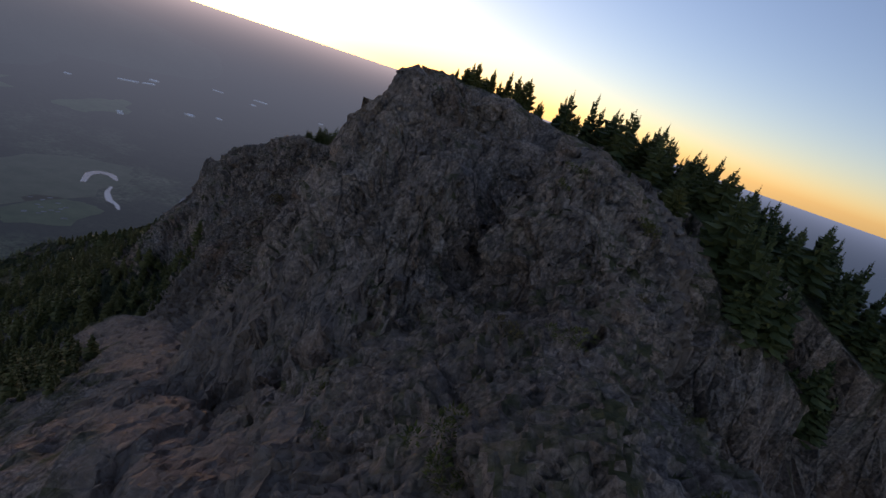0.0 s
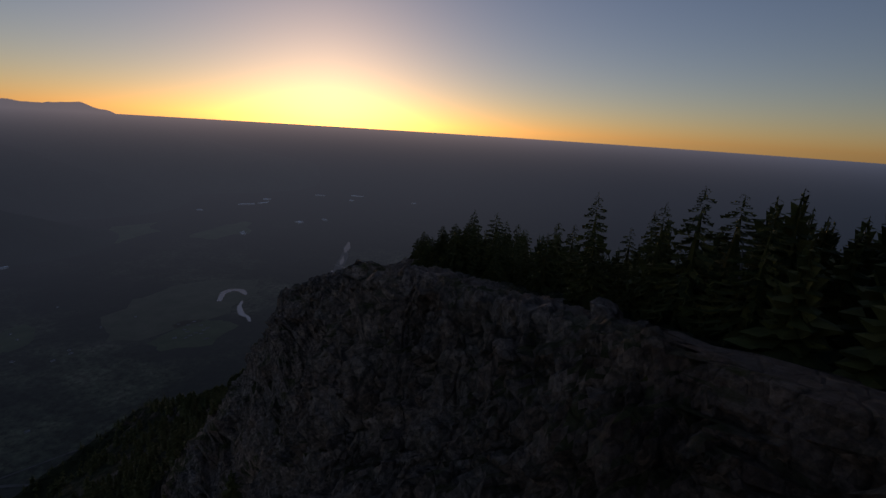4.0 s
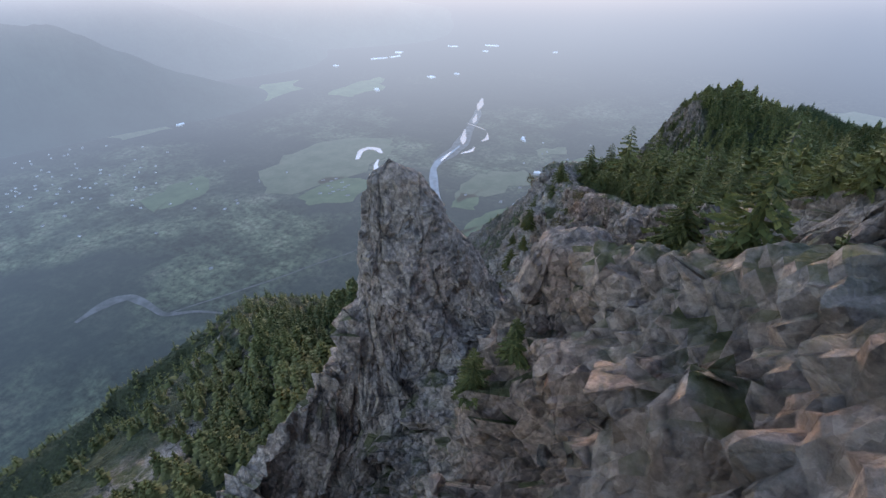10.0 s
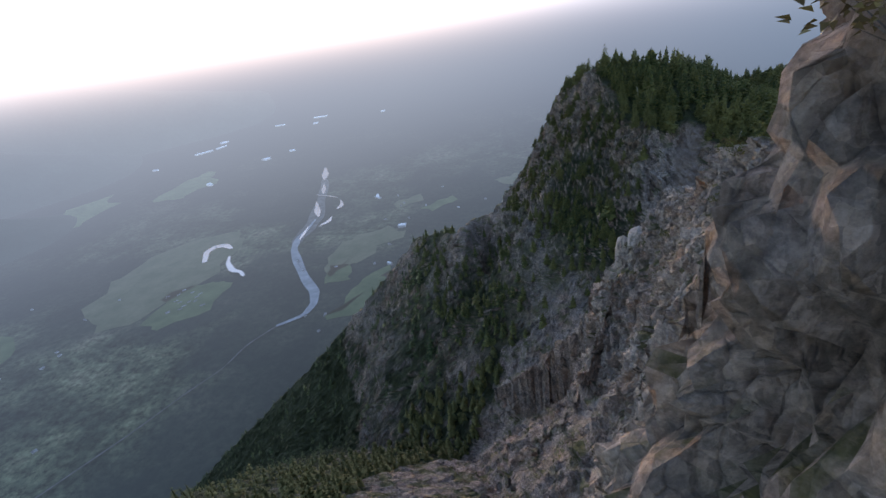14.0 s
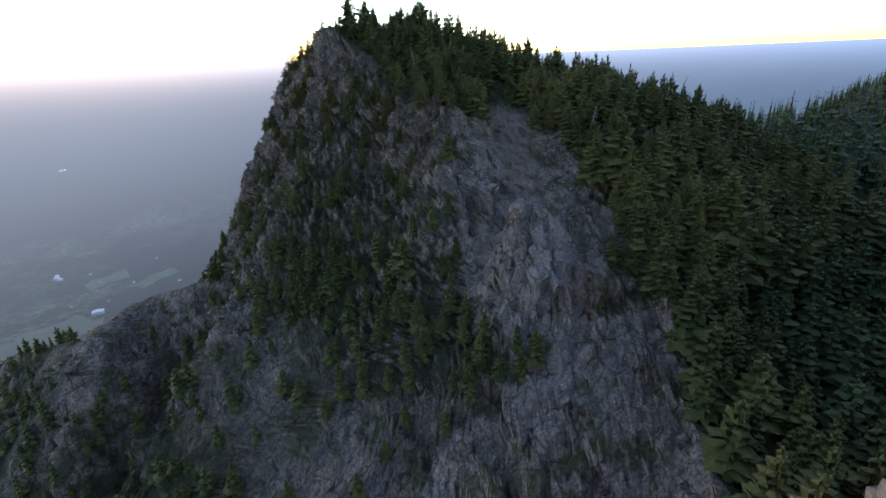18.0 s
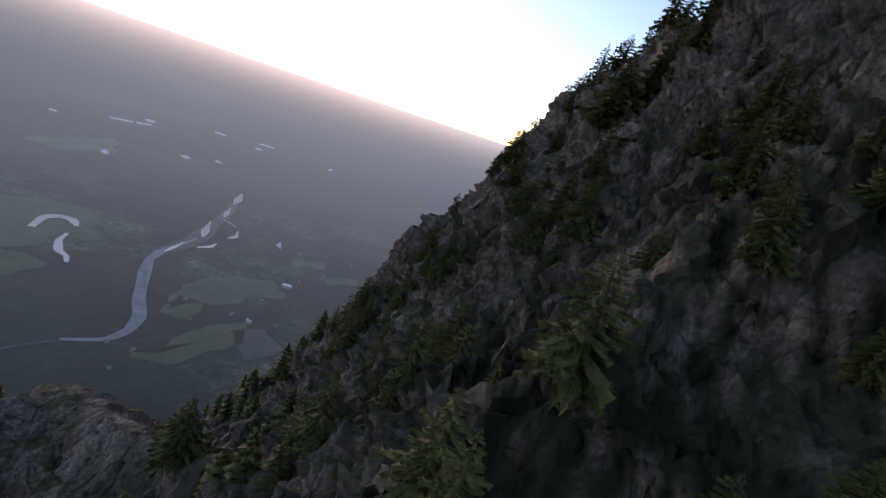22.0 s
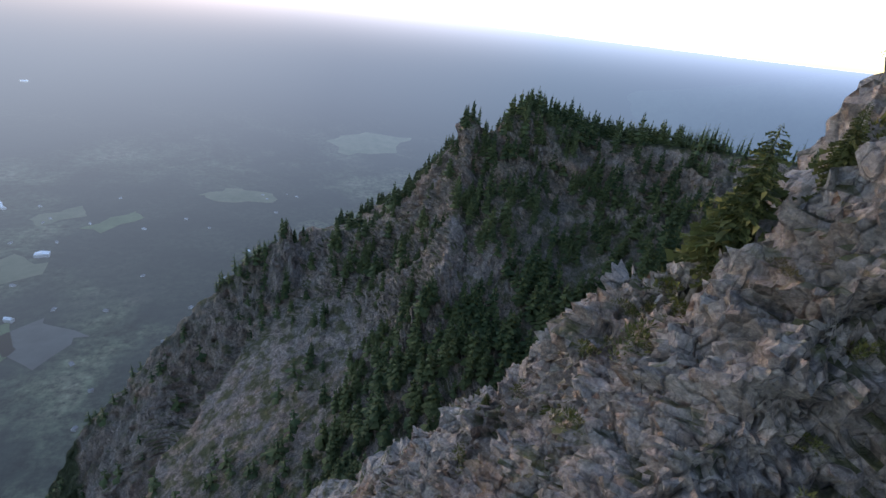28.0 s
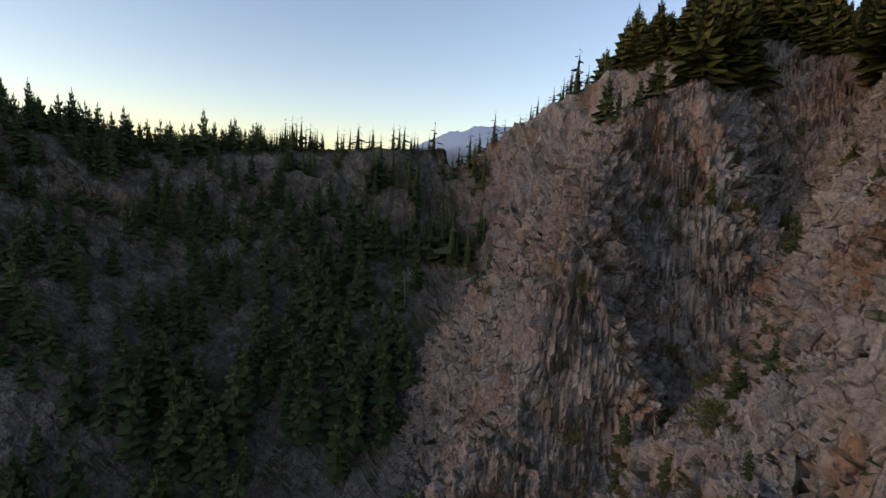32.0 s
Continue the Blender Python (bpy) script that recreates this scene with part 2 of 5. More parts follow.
def grid_mesh(name, v, rows, cols, smooth=False, leave=None):
    i = np.arange(rows * cols).reshape(rows, cols)
    q = np.stack([i[:-1, :-1], i[:-1, 1:], i[1:, 1:], i[1:, :-1]], -1).reshape(-1, 4)
    if leave is not None:
        q = q[~leave[q].all(1)]
    me = bpy.data.meshes.new(name)
    me.vertices.add(len(v))
    me.vertices.foreach_set("co", v.astype(np.float32).ravel())
    me.loops.add(q.size)
    me.loops.foreach_set("vertex_index", q.astype(np.int32).ravel())
    me.polygons.add(len(q))
    me.polygons.foreach_set("loop_start", np.arange(0, q.size, 4, dtype=np.int32))
    me.polygons.foreach_set("loop_total", np.full(len(q), 4, dtype=np.int32))
    me.polygons.foreach_set("use_smooth", np.full(len(q), smooth))
    me.update(calc_edges=True)
    return me


ROWS_Y = np.concatenate([np.arange(-700, -40, 22.0), np.arange(-40, -4, 1.5), np.arange(-4, 640, 1.0), np.arange(640, 860, 1.7), np.arange(860, 900, 8.0), np.arange(900, 1700, 22.0)])
COLS = 620
axis_y = [-700, 0, 60, 130, 190, 260, 310, 345, 400, 470, 560, 640, 720, 800, 1700]
axis_x = [0, 5, -5, -52, -92, -115, -106, -104, -85, -112, -112, -70, -50, -60, -60]
base_x = np.concatenate([np.arange(-1500, -420, 24.0), np.arange(-420, -240, 4.0), np.arange(-240, 90, 1.0), np.arange(90, 240, 5.0), np.arange(240, 900, 24.0)])


def mountain_grid():
    bx, by = np.meshgrid(base_x, ROWS_Y)
    z = mountain_height(bx, by)
    centre = np.interp(ROWS_Y, axis_y, axis_x)[:, None]
    away = np.abs(bx - centre)
    dens = 1.0 / (1.0 + (np.maximum(away - 22, 0) / 24.0)) ** 1.25 + 0.010
    seg = np.hypot(np.diff(bx, axis=1), np.diff(z, axis=1)) * 0.5 * (dens[:, 1:] + dens[:, :-1])
    run = np.concatenate([np.zeros((len(ROWS_Y), 1)), np.cumsum(seg, axis=1)], 1)
    for _ in range(3):  # neighbouring rows share their spacing
        norm = run / run[:, -1:]
        norm[1:-1] = (norm[:-2] + 2 * norm[1:-1] + norm[2:]) / 4
        run = norm
    xs = np.empty((len(ROWS_Y), COLS))
    u = np.linspace(0, 1, COLS)
    for r in range(len(ROWS_Y)):
        xs[r] = np.interp(u, run[r], base_x)
    ys = np.repeat(ROWS_Y[:, None], COLS, 1)
    v = np.stack([xs, ys, mountain_height(xs, ys)], -1).reshape(-1, 3)
    return v


bare = mountain_grid()
nor = grid_normals(bare, len(ROWS_Y), COLS)
steep = np.clip((0.93 - nor[:, 2]) / 0.35, 0.2, 1.0)
steep = np.where((bare[:, 1] < 60) & (bare[:, 0] < 34), np.maximum(steep, 0.5), steep)
steep = np.where(np.hypot(bare[:, 0] + 82, bare[:, 1] - 408) < 30, np.maximum(steep, 0.8), steep)
land = with_breaks(bare, nor, steep)
swell = np.maximum(np.clip((bare[:, 1] - 610) / 40, 0, 1), 0.7 * np.clip((bare[:, 1] - 574) / 12, 0, 1) * (bare[:, 0] > -98)) * steep
land = land + nor * (swell * (5.5 * fbm(bare * (0.03, 0.03, 0.012), 3, True) + 2.2 * blocks(bare * (0.09, 0.09, 0.05)) - 1.0))[:, None]


# ---- materials ----
def material(name):
    m = bpy.data.materials.new(name)
    m.use_nodes = True
    m.node_tree.nodes.clear()
    return m, m.node_tree.nodes, m.node_tree.links


class Maker:
    """A short way to write node trees."""

    def __init__(self, name):
        self.m, self.N, self.L = material(name)
        self.out = self.N.new("ShaderNodeOutputMaterial")
        self.bs = self.N.new("ShaderNodeBsdfPrincipled")
        self.L.new(self.bs.outputs[0], self.out.inputs[0])
        self.co = self.N.new("ShaderNodeTexCoord").outputs["Object"]

    def put(self, socket, value):
        if hasattr(value, "node"):
            self.L.new(value, socket)
        else:
            socket.default_value = value

    def noise(self, scale, detail=6, rough=0.6, stretch=None, dist=0.0):
        n = self.N.new("ShaderNodeTexNoise")
        n.inputs["Scale"].default_value, n.inputs["Detail"].default_value = scale, detail
        n.inputs["Roughness"].default_value, n.inputs["Distortion"].default_value = rough, dist
        self.L.new(self.stretched(stretch), n.inputs["Vector"])
        return n.outputs["Fac"]

    def stretched(self, stretch):
        if not stretch:
            return self.co
        k = self.N.new("ShaderNodeMapping")
        k.inputs["Scale"].default_value = stretch
        self.L.new(self.co, k.inputs["Vector"])
        return k.outputs[0]

    def cells(self, scale, feature="F1", stretch=None, out="Distance", warp=0.0):
        v = self.N.new("ShaderNodeTexVoronoi")
        v.feature = feature
        v.inputs["Scale"].default_value = scale
        src = self.stretched(stretch)
        if warp:
            n = self.N.new("ShaderNodeTexNoise")
            n.inputs["Scale"].default_value, n.inputs["Detail"].default_value = scale * 2.2, 4
            self.L.new(src, n.inputs["Vector"])
            mixer = self.N.new("ShaderNodeVectorMath")
            mixer.operation = "MULTIPLY_ADD"
            self.L.new(n.outputs["Color"], mixer.inputs[0])
            mixer.inputs[1].default_value = (warp, warp, warp)
            self.L.new(src, mixer.inputs[2])
            src = mixer.outputs[0]
        self.L.new(src, v.inputs["Vector"])
        return v.outputs[out]

    def ramp(self, fac, *stops):
        r = self.N.new("ShaderNodeValToRGB")
        el = r.color_ramp.elements
        while len(el) < len(stops):
            el.new(0.5)
        for e, (p, c) in zip(el, stops):
            e.position = p
            e.color = (*c, 1) if isinstance(c, tuple) else (c, c, c, 1)
        self.L.new(fac, r.inputs[0])
        return r.outputs[0]

    def mix(self, fac, a, b, kind="MIX"):
        x = self.N.new("ShaderNodeMix")
        x.data_type, x.blend_type = "RGBA", kind
        self.put(x.inputs[0], fac)
        self.put(x.inputs[6], a if hasattr(a, "node") else (*a, 1))
        self.put(x.inputs[7], b if hasattr(b, "node") else (*b, 1))
        return x.outputs[2]

    def calc(self, op, a, b=0.0, c=0.0):
        x = self.N.new("ShaderNodeMath")
        x.operation = op
        for s, v in zip(x.inputs, (a, b, c)):
            self.put(s, v)
        return x.outputs[0]

    def attr(self, name):
        x = self.N.new("ShaderNodeAttribute")
        x.attribute_name = name
        return x.outputs["Fac"]

    def up(self):
        g = self.N.new("ShaderNodeNewGeometry")
        s = self.N.new("ShaderNodeSeparateXYZ")
        self.L.new(g.outputs["Normal"], s.inputs[0])
        return s.outputs[2]

    def bump(self, height, strength, distance):
        b = self.N.new("ShaderNodeBump")
        b.inputs["Strength"].default_value, b.inputs["Distance"].default_value = strength, distance
        self.L.new(height, b.inputs["Height"])
        return b.outputs[0]

    def done(self, colour, rough=0.85, normal=None, spec=0.3):
        self.put(self.bs.inputs["Base Color"], colour if hasattr(colour, "node") else (*colour, 1))
        self.put(self.bs.inputs["Roughness"], rough)
        self.bs.inputs["Specular IOR Level"].default_value = spec
        if normal is not None:
            self.L.new(normal, self.bs.inputs["Normal"])
        return self.m


def rock_material(name, attributes, paleness=0.0):
    k = Maker(name)

    def broken(scale, stretch, warp):
        """Angular pieces: a random value for each, its tilted face, and the way to its edge."""
        src = k.stretched(stretch)
        n = k.N.new("ShaderNodeTexNoise")
        n.inputs["Scale"].default_value, n.inputs["Detail"].default_value = scale * 1.7, 3
        k.L.new(src, n.inputs["Vector"])
        move = k.N.new("ShaderNodeVectorMath")
        move.operation = "MULTIPLY_ADD"
        k.L.new(n.outputs["Color"], move.inputs[0])
        move.inputs[1].default_value = (warp / scale,) * 3
        k.L.new(src, move.inputs[2])
        v = k.N.new("ShaderNodeTexVoronoi")
        e = k.N.new("ShaderNodeTexVoronoi")
        e.feature = "DISTANCE_TO_EDGE"
        for node in (v, e):
            node.inputs["Scale"].default_value = scale
            k.L.new(move.outputs[0], node.inputs["Vector"])
        off = k.N.new("ShaderNodeVectorMath")
        off.operation = "SUBTRACT"
        k.L.new(move.outputs[0], off.inputs[0])
        k.L.new(v.outputs["Position"], off.inputs[1])
        way = k.N.new("ShaderNodeVectorMath")
        way.operation = "SUBTRACT"
        k.L.new(v.outputs["Color"], way.inputs[0])
        way.inputs[1].default_value = (0.5, 0.5, 0.5)
        dot = k.N.new("ShaderNodeVectorMath")
        dot.operation = "DOT_PRODUCT"
        k.L.new(off.outputs[0], dot.inputs[0])
        k.L.new(way.outputs[0], dot.inputs[1])
        return v.outputs["Color"], dot.outputs["Value"], e.outputs["Distance"]

    large = k.noise(0.045, 4, 0.55)
    tone = k.ramp(large, (0.32, (0.185, 0.13, 0.103)), (0.45, (0.285, 0.208, 0.167)), (0.56, (0.24, 0.19, 0.16)), (0.70, (0.31, 0.20, 0.148)))
    v1, f1, e1 = broken(0.28, (1, 1, 0.55), 0.4)
    v2, f2, e2 = broken(0.95, (1, 1, 0.65), 0.35)
    v3, f3, e3 = broken(3.0, (1, 1, 0.8), 0.35)
    tone = k.mix(0.28, tone, k.ramp(v1, (0.25, 0.3), (0.75, 0.7)), "OVERLAY")
    tone = k.mix(0.4, tone, k.ramp(v2, (0.2, 0.25), (0.8, 0.75)), "OVERLAY")
    tone = k.mix(0.5, tone, k.ramp(v3, (0.2, 0.25), (0.8, 0.75)), "OVERLAY")
    grain = k.noise(2.4, 10, 0.75)
    tone = k.mix(0.8, tone, k.ramp(grain, (0.34, 0.18), (0.66, 0.82)), "OVERLAY")
    blot = k.noise(0.35, 7, 0.7)
    tone = k.mix(k.ramp(blot, (0.54, 0.0), (0.66, 0.5)), tone, (0.10, 0.085, 0.077))
    rust = k.noise(0.085, 6, 0.7, (1, 1, 0.6))
    tone = k.mix(k.ramp(rust, (0.57, 0.0), (0.68, 0.6)), tone, (0.24, 0.135, 0.088))
    pale = k.noise(0.55, 9, 0.74)
    tone = k.mix(k.ramp(pale, (0.57, 0.0), (0.69, 0.35)), tone, (0.33, 0.275, 0.235))
    # share of a paler pinkish tone, by zone or one value for all
    if attributes or paleness:
        bed = k.attr("pale_zone") if attributes else paleness
        light = k.ramp(v1, (0.25, (0.38, 0.325, 0.285)), (0.5, (0.47, 0.415, 0.37)), (0.75, (0.44, 0.40, 0.365)))
        light = k.mix(0.6, light, k.ramp(grain, (0.32, 0.2), (0.68, 0.8)), "OVERLAY")
        light = k.mix(k.ramp(rust, (0.53, 0.0), (0.62, 0.75)), light, (0.42, 0.22, 0.12))
        tone = k.mix(k.calc("MULTIPLY", bed, 0.8), tone, light)
    gappy = k.ramp(k.noise(0.4, 5, 0.6), (0.46, 0.0), (0.60, 1.0))
    tone = k.mix(k.calc("MULTIPLY", k.ramp(e1, (0.0, 0.9), (0.045, 0.0)), gappy), tone, (0.05, 0.042, 0.038))
    tone = k.mix(k.calc("MULTIPLY", k.ramp(e2, (0.0, 0.75), (0.05, 0.0)), k.ramp(blot, (0.52, 0.0), (0.62, 1.0))), tone, (0.06, 0.05, 0.045))
    if attributes:
        soil = k.attr("soil")
        dirt = k.ramp(k.noise(0.9, 8, 0.7), (0.3, (0.18, 0.125, 0.095)), (0.7, (0.32, 0.245, 0.20)))
        tone = k.mix(k.ramp(soil, (0.35, 0.0), (0.6, 0.9)), tone, dirt)
        flat = k.ramp(k.up(), (0.5, 0.0), (0.8, 1.0))
        patch = k.calc("MULTIPLY", flat, k.ramp(k.noise(0.16, 7, 0.65), (0.46, 0.0), (0.58, 0.9)))
        moss = k.ramp(k.noise(1.1, 6, 0.7), (0.3, (0.045, 0.05, 0.018)), (0.6, (0.095, 0.09, 0.03)), (0.8, (0.16, 0.13, 0.06)))
        bare = k.ramp(soil, (0.4, 1.0), (0.6, 0.0))
        tone = k.mix(k.calc("MULTIPLY", patch, bare), tone, moss)
        wood = k.attr("forest")
        floor = k.ramp(k.noise(0.5, 6, 0.7), (0.3, (0.022, 0.026, 0.012)), (0.7, (0.055, 0.06, 0.025)))
        tone = k.mix(wood, tone, floor)
    h = k.calc("MULTIPLY_ADD", f1, 0.9, k.calc("MULTIPLY", f2, 1.0))
    h = k.calc("MULTIPLY_ADD", f3, 0.8, h)
    h = k.calc("MULTIPLY_ADD", grain, 0.3, h)
    h = k.calc("MULTIPLY_ADD", k.ramp(e1, (0.0, 0.0), (0.06, 1.0)), 0.25, h)
    h = k.calc("MULTIPLY_ADD", k.ramp(e2, (0.0, 0.0), (0.08, 1.0)), 0.09, h)
    return k.done(tone, 0.9, k.bump(h, 1.0, 1.0), 0.2)


def foliage_material(name, dark, light, tip):
    k = Maker(name)
    isl = k.N.new("ShaderNodeNewGeometry").outputs["Random Per Island"]
    obj = k.N.new("ShaderNodeObjectInfo").outputs["Random"]
    f = k.calc("FRACT", k.calc("ADD", isl, obj))
    c = k.ramp(f, (0.0, dark), (0.6, light), (1.0, tip))
    c = k.mix(k.ramp(k.noise(0.045, 3, 0.6), (0.42, 0.0), (0.66, 0.75)), c, tip)
    c = k.mix(0.6, c, k.ramp(k.noise(2.5, 4, 0.7), (0.3, 0.3), (0.7, 0.7)), "OVERLAY")
    return k.done(c, 0.75, None, 0.2)


def plain_material(name, a, b, scale=2.0, rough=0.8, spec=0.3):
    k = Maker(name)
    n = k.noise(scale, 7, 0.65)
    return k.done(k.ramp(n, (0.3, a), (0.7, b)), rough, k.bump(n, 0.4, 0.05), spec)


ROCK = rock_material("mountain_rock", True)
STONE = rock_material("loose_rock", False)
PALE_STONE = rock_material("pale_rock", False, 0.75)
FIR = foliage_material("fir_needles", (0.032, 0.042, 0.013), (0.070, 0.080, 0.023), (0.14, 0.125, 0.038))
FIR_OLD = foliage_material("forest_needles", (0.024, 0.040, 0.016), (0.046, 0.066, 0.024), (0.09, 0.10, 0.035))
FIR_YOUNG = foliage_material("young_fir_needles", (0.04, 0.046, 0.014), (0.085, 0.086, 0.025), (0.14, 0.12, 0.038))
SHRUB = foliage_material("shrub_leaves", (0.035, 0.045, 0.012), (0.085, 0.095, 0.022), (0.16, 0.13, 0.035))
HEATH = foliage_material("russet_shrub_leaves", (0.06, 0.04, 0.018), (0.12, 0.075, 0.03), (0.17, 0.13, 0.05))
BARK = plain_material("bark", (0.06, 0.045, 0.035), (0.15, 0.125, 0.105), 4.0, 0.9)
DEADWOOD = plain_material("bleached_wood", (0.15, 0.135, 0.12), (0.30, 0.28, 0.255), 5.0, 0.8)


def part(name, me, mat, parent=None, label=""):
    me.materials.append(mat)
    ob = new(name, me)
    if parent:
        ob.parent = parent
    if label:
        ob["label"] = label
    return ob


def soup(name, v, f, smooth=False):
    """A mesh from an array of points and an array of triangles or quads."""
    v, f = np.asarray(v, np.float32), np.asarray(f, np.int32)
    me = bpy.data.meshes.new(name)
    n = f.shape[1]
    me.vertices.add(len(v))
    me.vertices.foreach_set("co", v.ravel())
    me.loops.add(f.size)
    me.loops.foreach_set("vertex_index", f.ravel())
    me.polygons.add(len(f))
    me.polygons.foreach_set("loop_start", np.arange(0, f.size, n, dtype=np.int32))
    me.polygons.foreach_set("loop_total", np.full(len(f), n, dtype=np.int32))
    me.polygons.foreach_set("use_smooth", np.full(len(f), smooth))
    me.update(calc_edges=True)
    return me


# ---- the mountain's surface ----
def near_line(p, pts):
    best = np.full(len(p), 1e9)
    for (ax, ay), (bx, by) in zip(pts, pts[1:]):
        dx, dy = bx - ax, by - ay
        t = np.clip(((p[:, 0] - ax) * dx + (p[:, 1] - ay) * dy) / (dx * dx + dy * dy), 0, 1)
        best = np.minimum(best, np.hypot(p[:, 0] - ax - t * dx, p[:, 1] - ay - t * dy))
    return best


EDGE_Y = [-700, 0, 40, 72, 96, 128, 156, 186, 191, 202, 228, 243, 259, 265, 290, 314, 345, 384, 400, 424, 448, 466, 482, 512, 542, 566]
EDGE_X = [40, 22, 30, 17, -15, -46, -54, -75, -81, -76, -92, -104, -111, -113, -104, -99, -98, -70, -68, -70, -89, -97, -104, -104, -103, -103]
nor2 = grid_normals(land, len(ROWS_Y), COLS)
X, Y, Z = land.T
edge = np.interp(Y, EDGE_Y, EDGE_X)
patchy = perlin(np.stack([X * 0.03, Y * 0.03, Z * 0.02], 1)) + 0.5 * perlin(np.stack([X * 0.09, Y * 0.09, Z * 0.07], 1))
south = Y < 568
east_wood = south & (X > edge + 1)
bowl = (Y >= 560) & (X > np.where(Y > 640, -420, -130))
over_bowl = bowl & (nor[:, 2] > 0.78)
hill = (Y > 395) & (Y < 575) & (X < edge + 2)
low_west = (Y < 395) & (X < edge) & (Z < -72 - 0.16 * np.clip(Y, 0, 400)) & (Y > 60)
first_west = (Y <= 140) & (X < -38) & (Z < -60)
dens = np.zeros(len(land))
dens[east_wood & (nor[:, 2] > 0.5)] = 1.0
dens[over_bowl] = np.clip(0.08 + 0.7 * patchy, 0, 0.4)[over_bowl]
rim_wood = bowl & (Y > 640) & (Z > np.where(X > -40, -221, -216 - 0.6 * np.maximum(-40 - X, 0)))
dens[rim_wood] = 1.0
dens[bowl & (Y < 650) & (nor[:, 2] > 0.78) & (Z > -190)] = 1.0
dens[bowl & ~over_bowl] = np.clip(0.22 + 0.8 * patchy, 0.03, 0.5)[bowl & ~over_bowl]
dens[hill] = (np.clip(0.48 + 1.3 * patchy, 0.03, 0.95) * (1 - 0.72 * np.clip((Y - 478) / 25, 0, 1) * np.clip((Z + 172) / 14, 0, 1)))[hill] * np.clip((nor2[:, 2] - 0.15) / 0.35, 0, 1)[hill]
dens[low_west] = np.clip(0.8 + 1.6 * patchy, 0, 1)[low_west] * np.clip((nor2[:, 2] - 0.2) / 0.3, 0, 1)[low_west]
gully = near_line(land, [(40, 658), (23, 657), (-1, 667), (-25, 670), (-43, 684), (-60, 688), (-85, 690), (-110, 700)])
dens[gully < 20] = np.maximum(dens, 0.26)[gully < 20]
south_wall = bowl & (Y < 650) & (gully > 22) & (nor[:, 2] < 0.8)
dens[south_wall] = np.clip(0.02 + 0.5 * patchy, 0, 0.2)[south_wall]
knoll = np.hypot(X + 165, Y - 262) < 36
dens[knoll] = 0.9
bare_foot = low_west & (Y > 215) & (X > edge - np.where(Y > 285, 75, 30)) & ~knoll
dens[bare_foot] = 0.0
upper_wall = ~rim_wood & (Y > 650) & (X > -200) & (Z > np.where(X > -40, -218, -222 - 0.75 * np.maximum(-60 - X, 0)))
dens[upper_wall] = np.clip(0.45 + 1.2 * patchy, 0.1, 0.9)[upper_wall]
notch = near_line(land, [(-82, 193), (-96, 206), (-106, 220)]) < 12
dens[notch] = np.clip(0.5 + patchy, 0.1, 0.8)[notch]
dens[first_west] = np.clip(0.75 + 1.5 * patchy, 0, 1)[first_west]
trail_pts = [(30, 0), (27, 40), (17, 78), (-12, 89), (-22, 102), (-35, 113), (-42, 119), (-47.5, 124.5), (-47, 131), (-41, 139)]
scree_pts = [(-4, 12), (-20, 34), (-38, 62), (-52, 88), (-72, 104)]
scar_pts = [(-80, 413), (-77, 420), (-76, 427), (-72, 435)]
soil = np.maximum.reduce([1.0 - near_line(land, trail_pts) / 2.4, 1.0 - near_line(land, scree_pts) / 17.0 + 0.5 * patchy, 1.0 - near_line(land, scar_pts) / 7.0,
                          np.where((nor2[:, 2] > 0.62) & (Y < 60) & (X < 30), 0.36 + 0.7 * patchy, 0)])
soil = np.clip(soil, 0, 1)
dens *= np.clip(1 - 2.2 * soil, 0, 1)
dens *= (near_line(land, [(-10, 55), (-12, 70), (3, 78)]) > 9)
for pts, wide in (([(-75, 186), (-92, 190)], 2.5), ([(-97, 193), (-103, 198), (-113, 207)], 7), ([(-83, 407), (-77, 424)], 12), ([(-72, 147), (-90, 158)], 14), ([(-51, 128), (-60, 154), (-69, 166)], 3.0)):
    dens *= (near_line(land, pts) > wide)
for pts, wide_of in (([(-48, 114), (-68, 144), (-80, 160), (-91, 177), (-102, 194), (-107, 204), (-111, 214), (-119, 233), (-127, 255), (-131, 277)], 11), ([(-147, 550), (-150, 577), (-147, 597), (-139, 615), (-125, 629)], 18)):
    dens *= (near_line(land, pts) > wide_of) | east_wood
floor_green = np.clip(dens * 1.3, 0, 1) * np.clip((nor2[:, 2] - 0.25) / 0.3, 0, 1)
floor_green[(np.abs(X - edge) > 150) & (Z < -120)] = 1.0

# paler rock tone on the bowl wall, the gully head and the cliff edge
pale_zone = np.clip((Y - 560) / 22, 0, 1) * np.clip((gully - 12) / 25, 0, 1) * np.clip((700 - Y) / 60, 0, 1) * np.clip(0.75 + 0.8 * patchy, 0.2, 1) * (X > -200)
pale_zone = np.maximum(pale_zone, 0.5 * np.clip(1 - near_line(land, [(-85, 398), (-83, 412)]) / 16, 0, 1))
pale_zone = np.maximum(pale_zone, 0.7 * np.clip(2 - near_line(land, [(-118, 260), (-110, 296), (-104, 318), (-104, 345)]) / 9, 0, 1) * np.clip(0.6 + 1.2 * patchy, 0, 1))

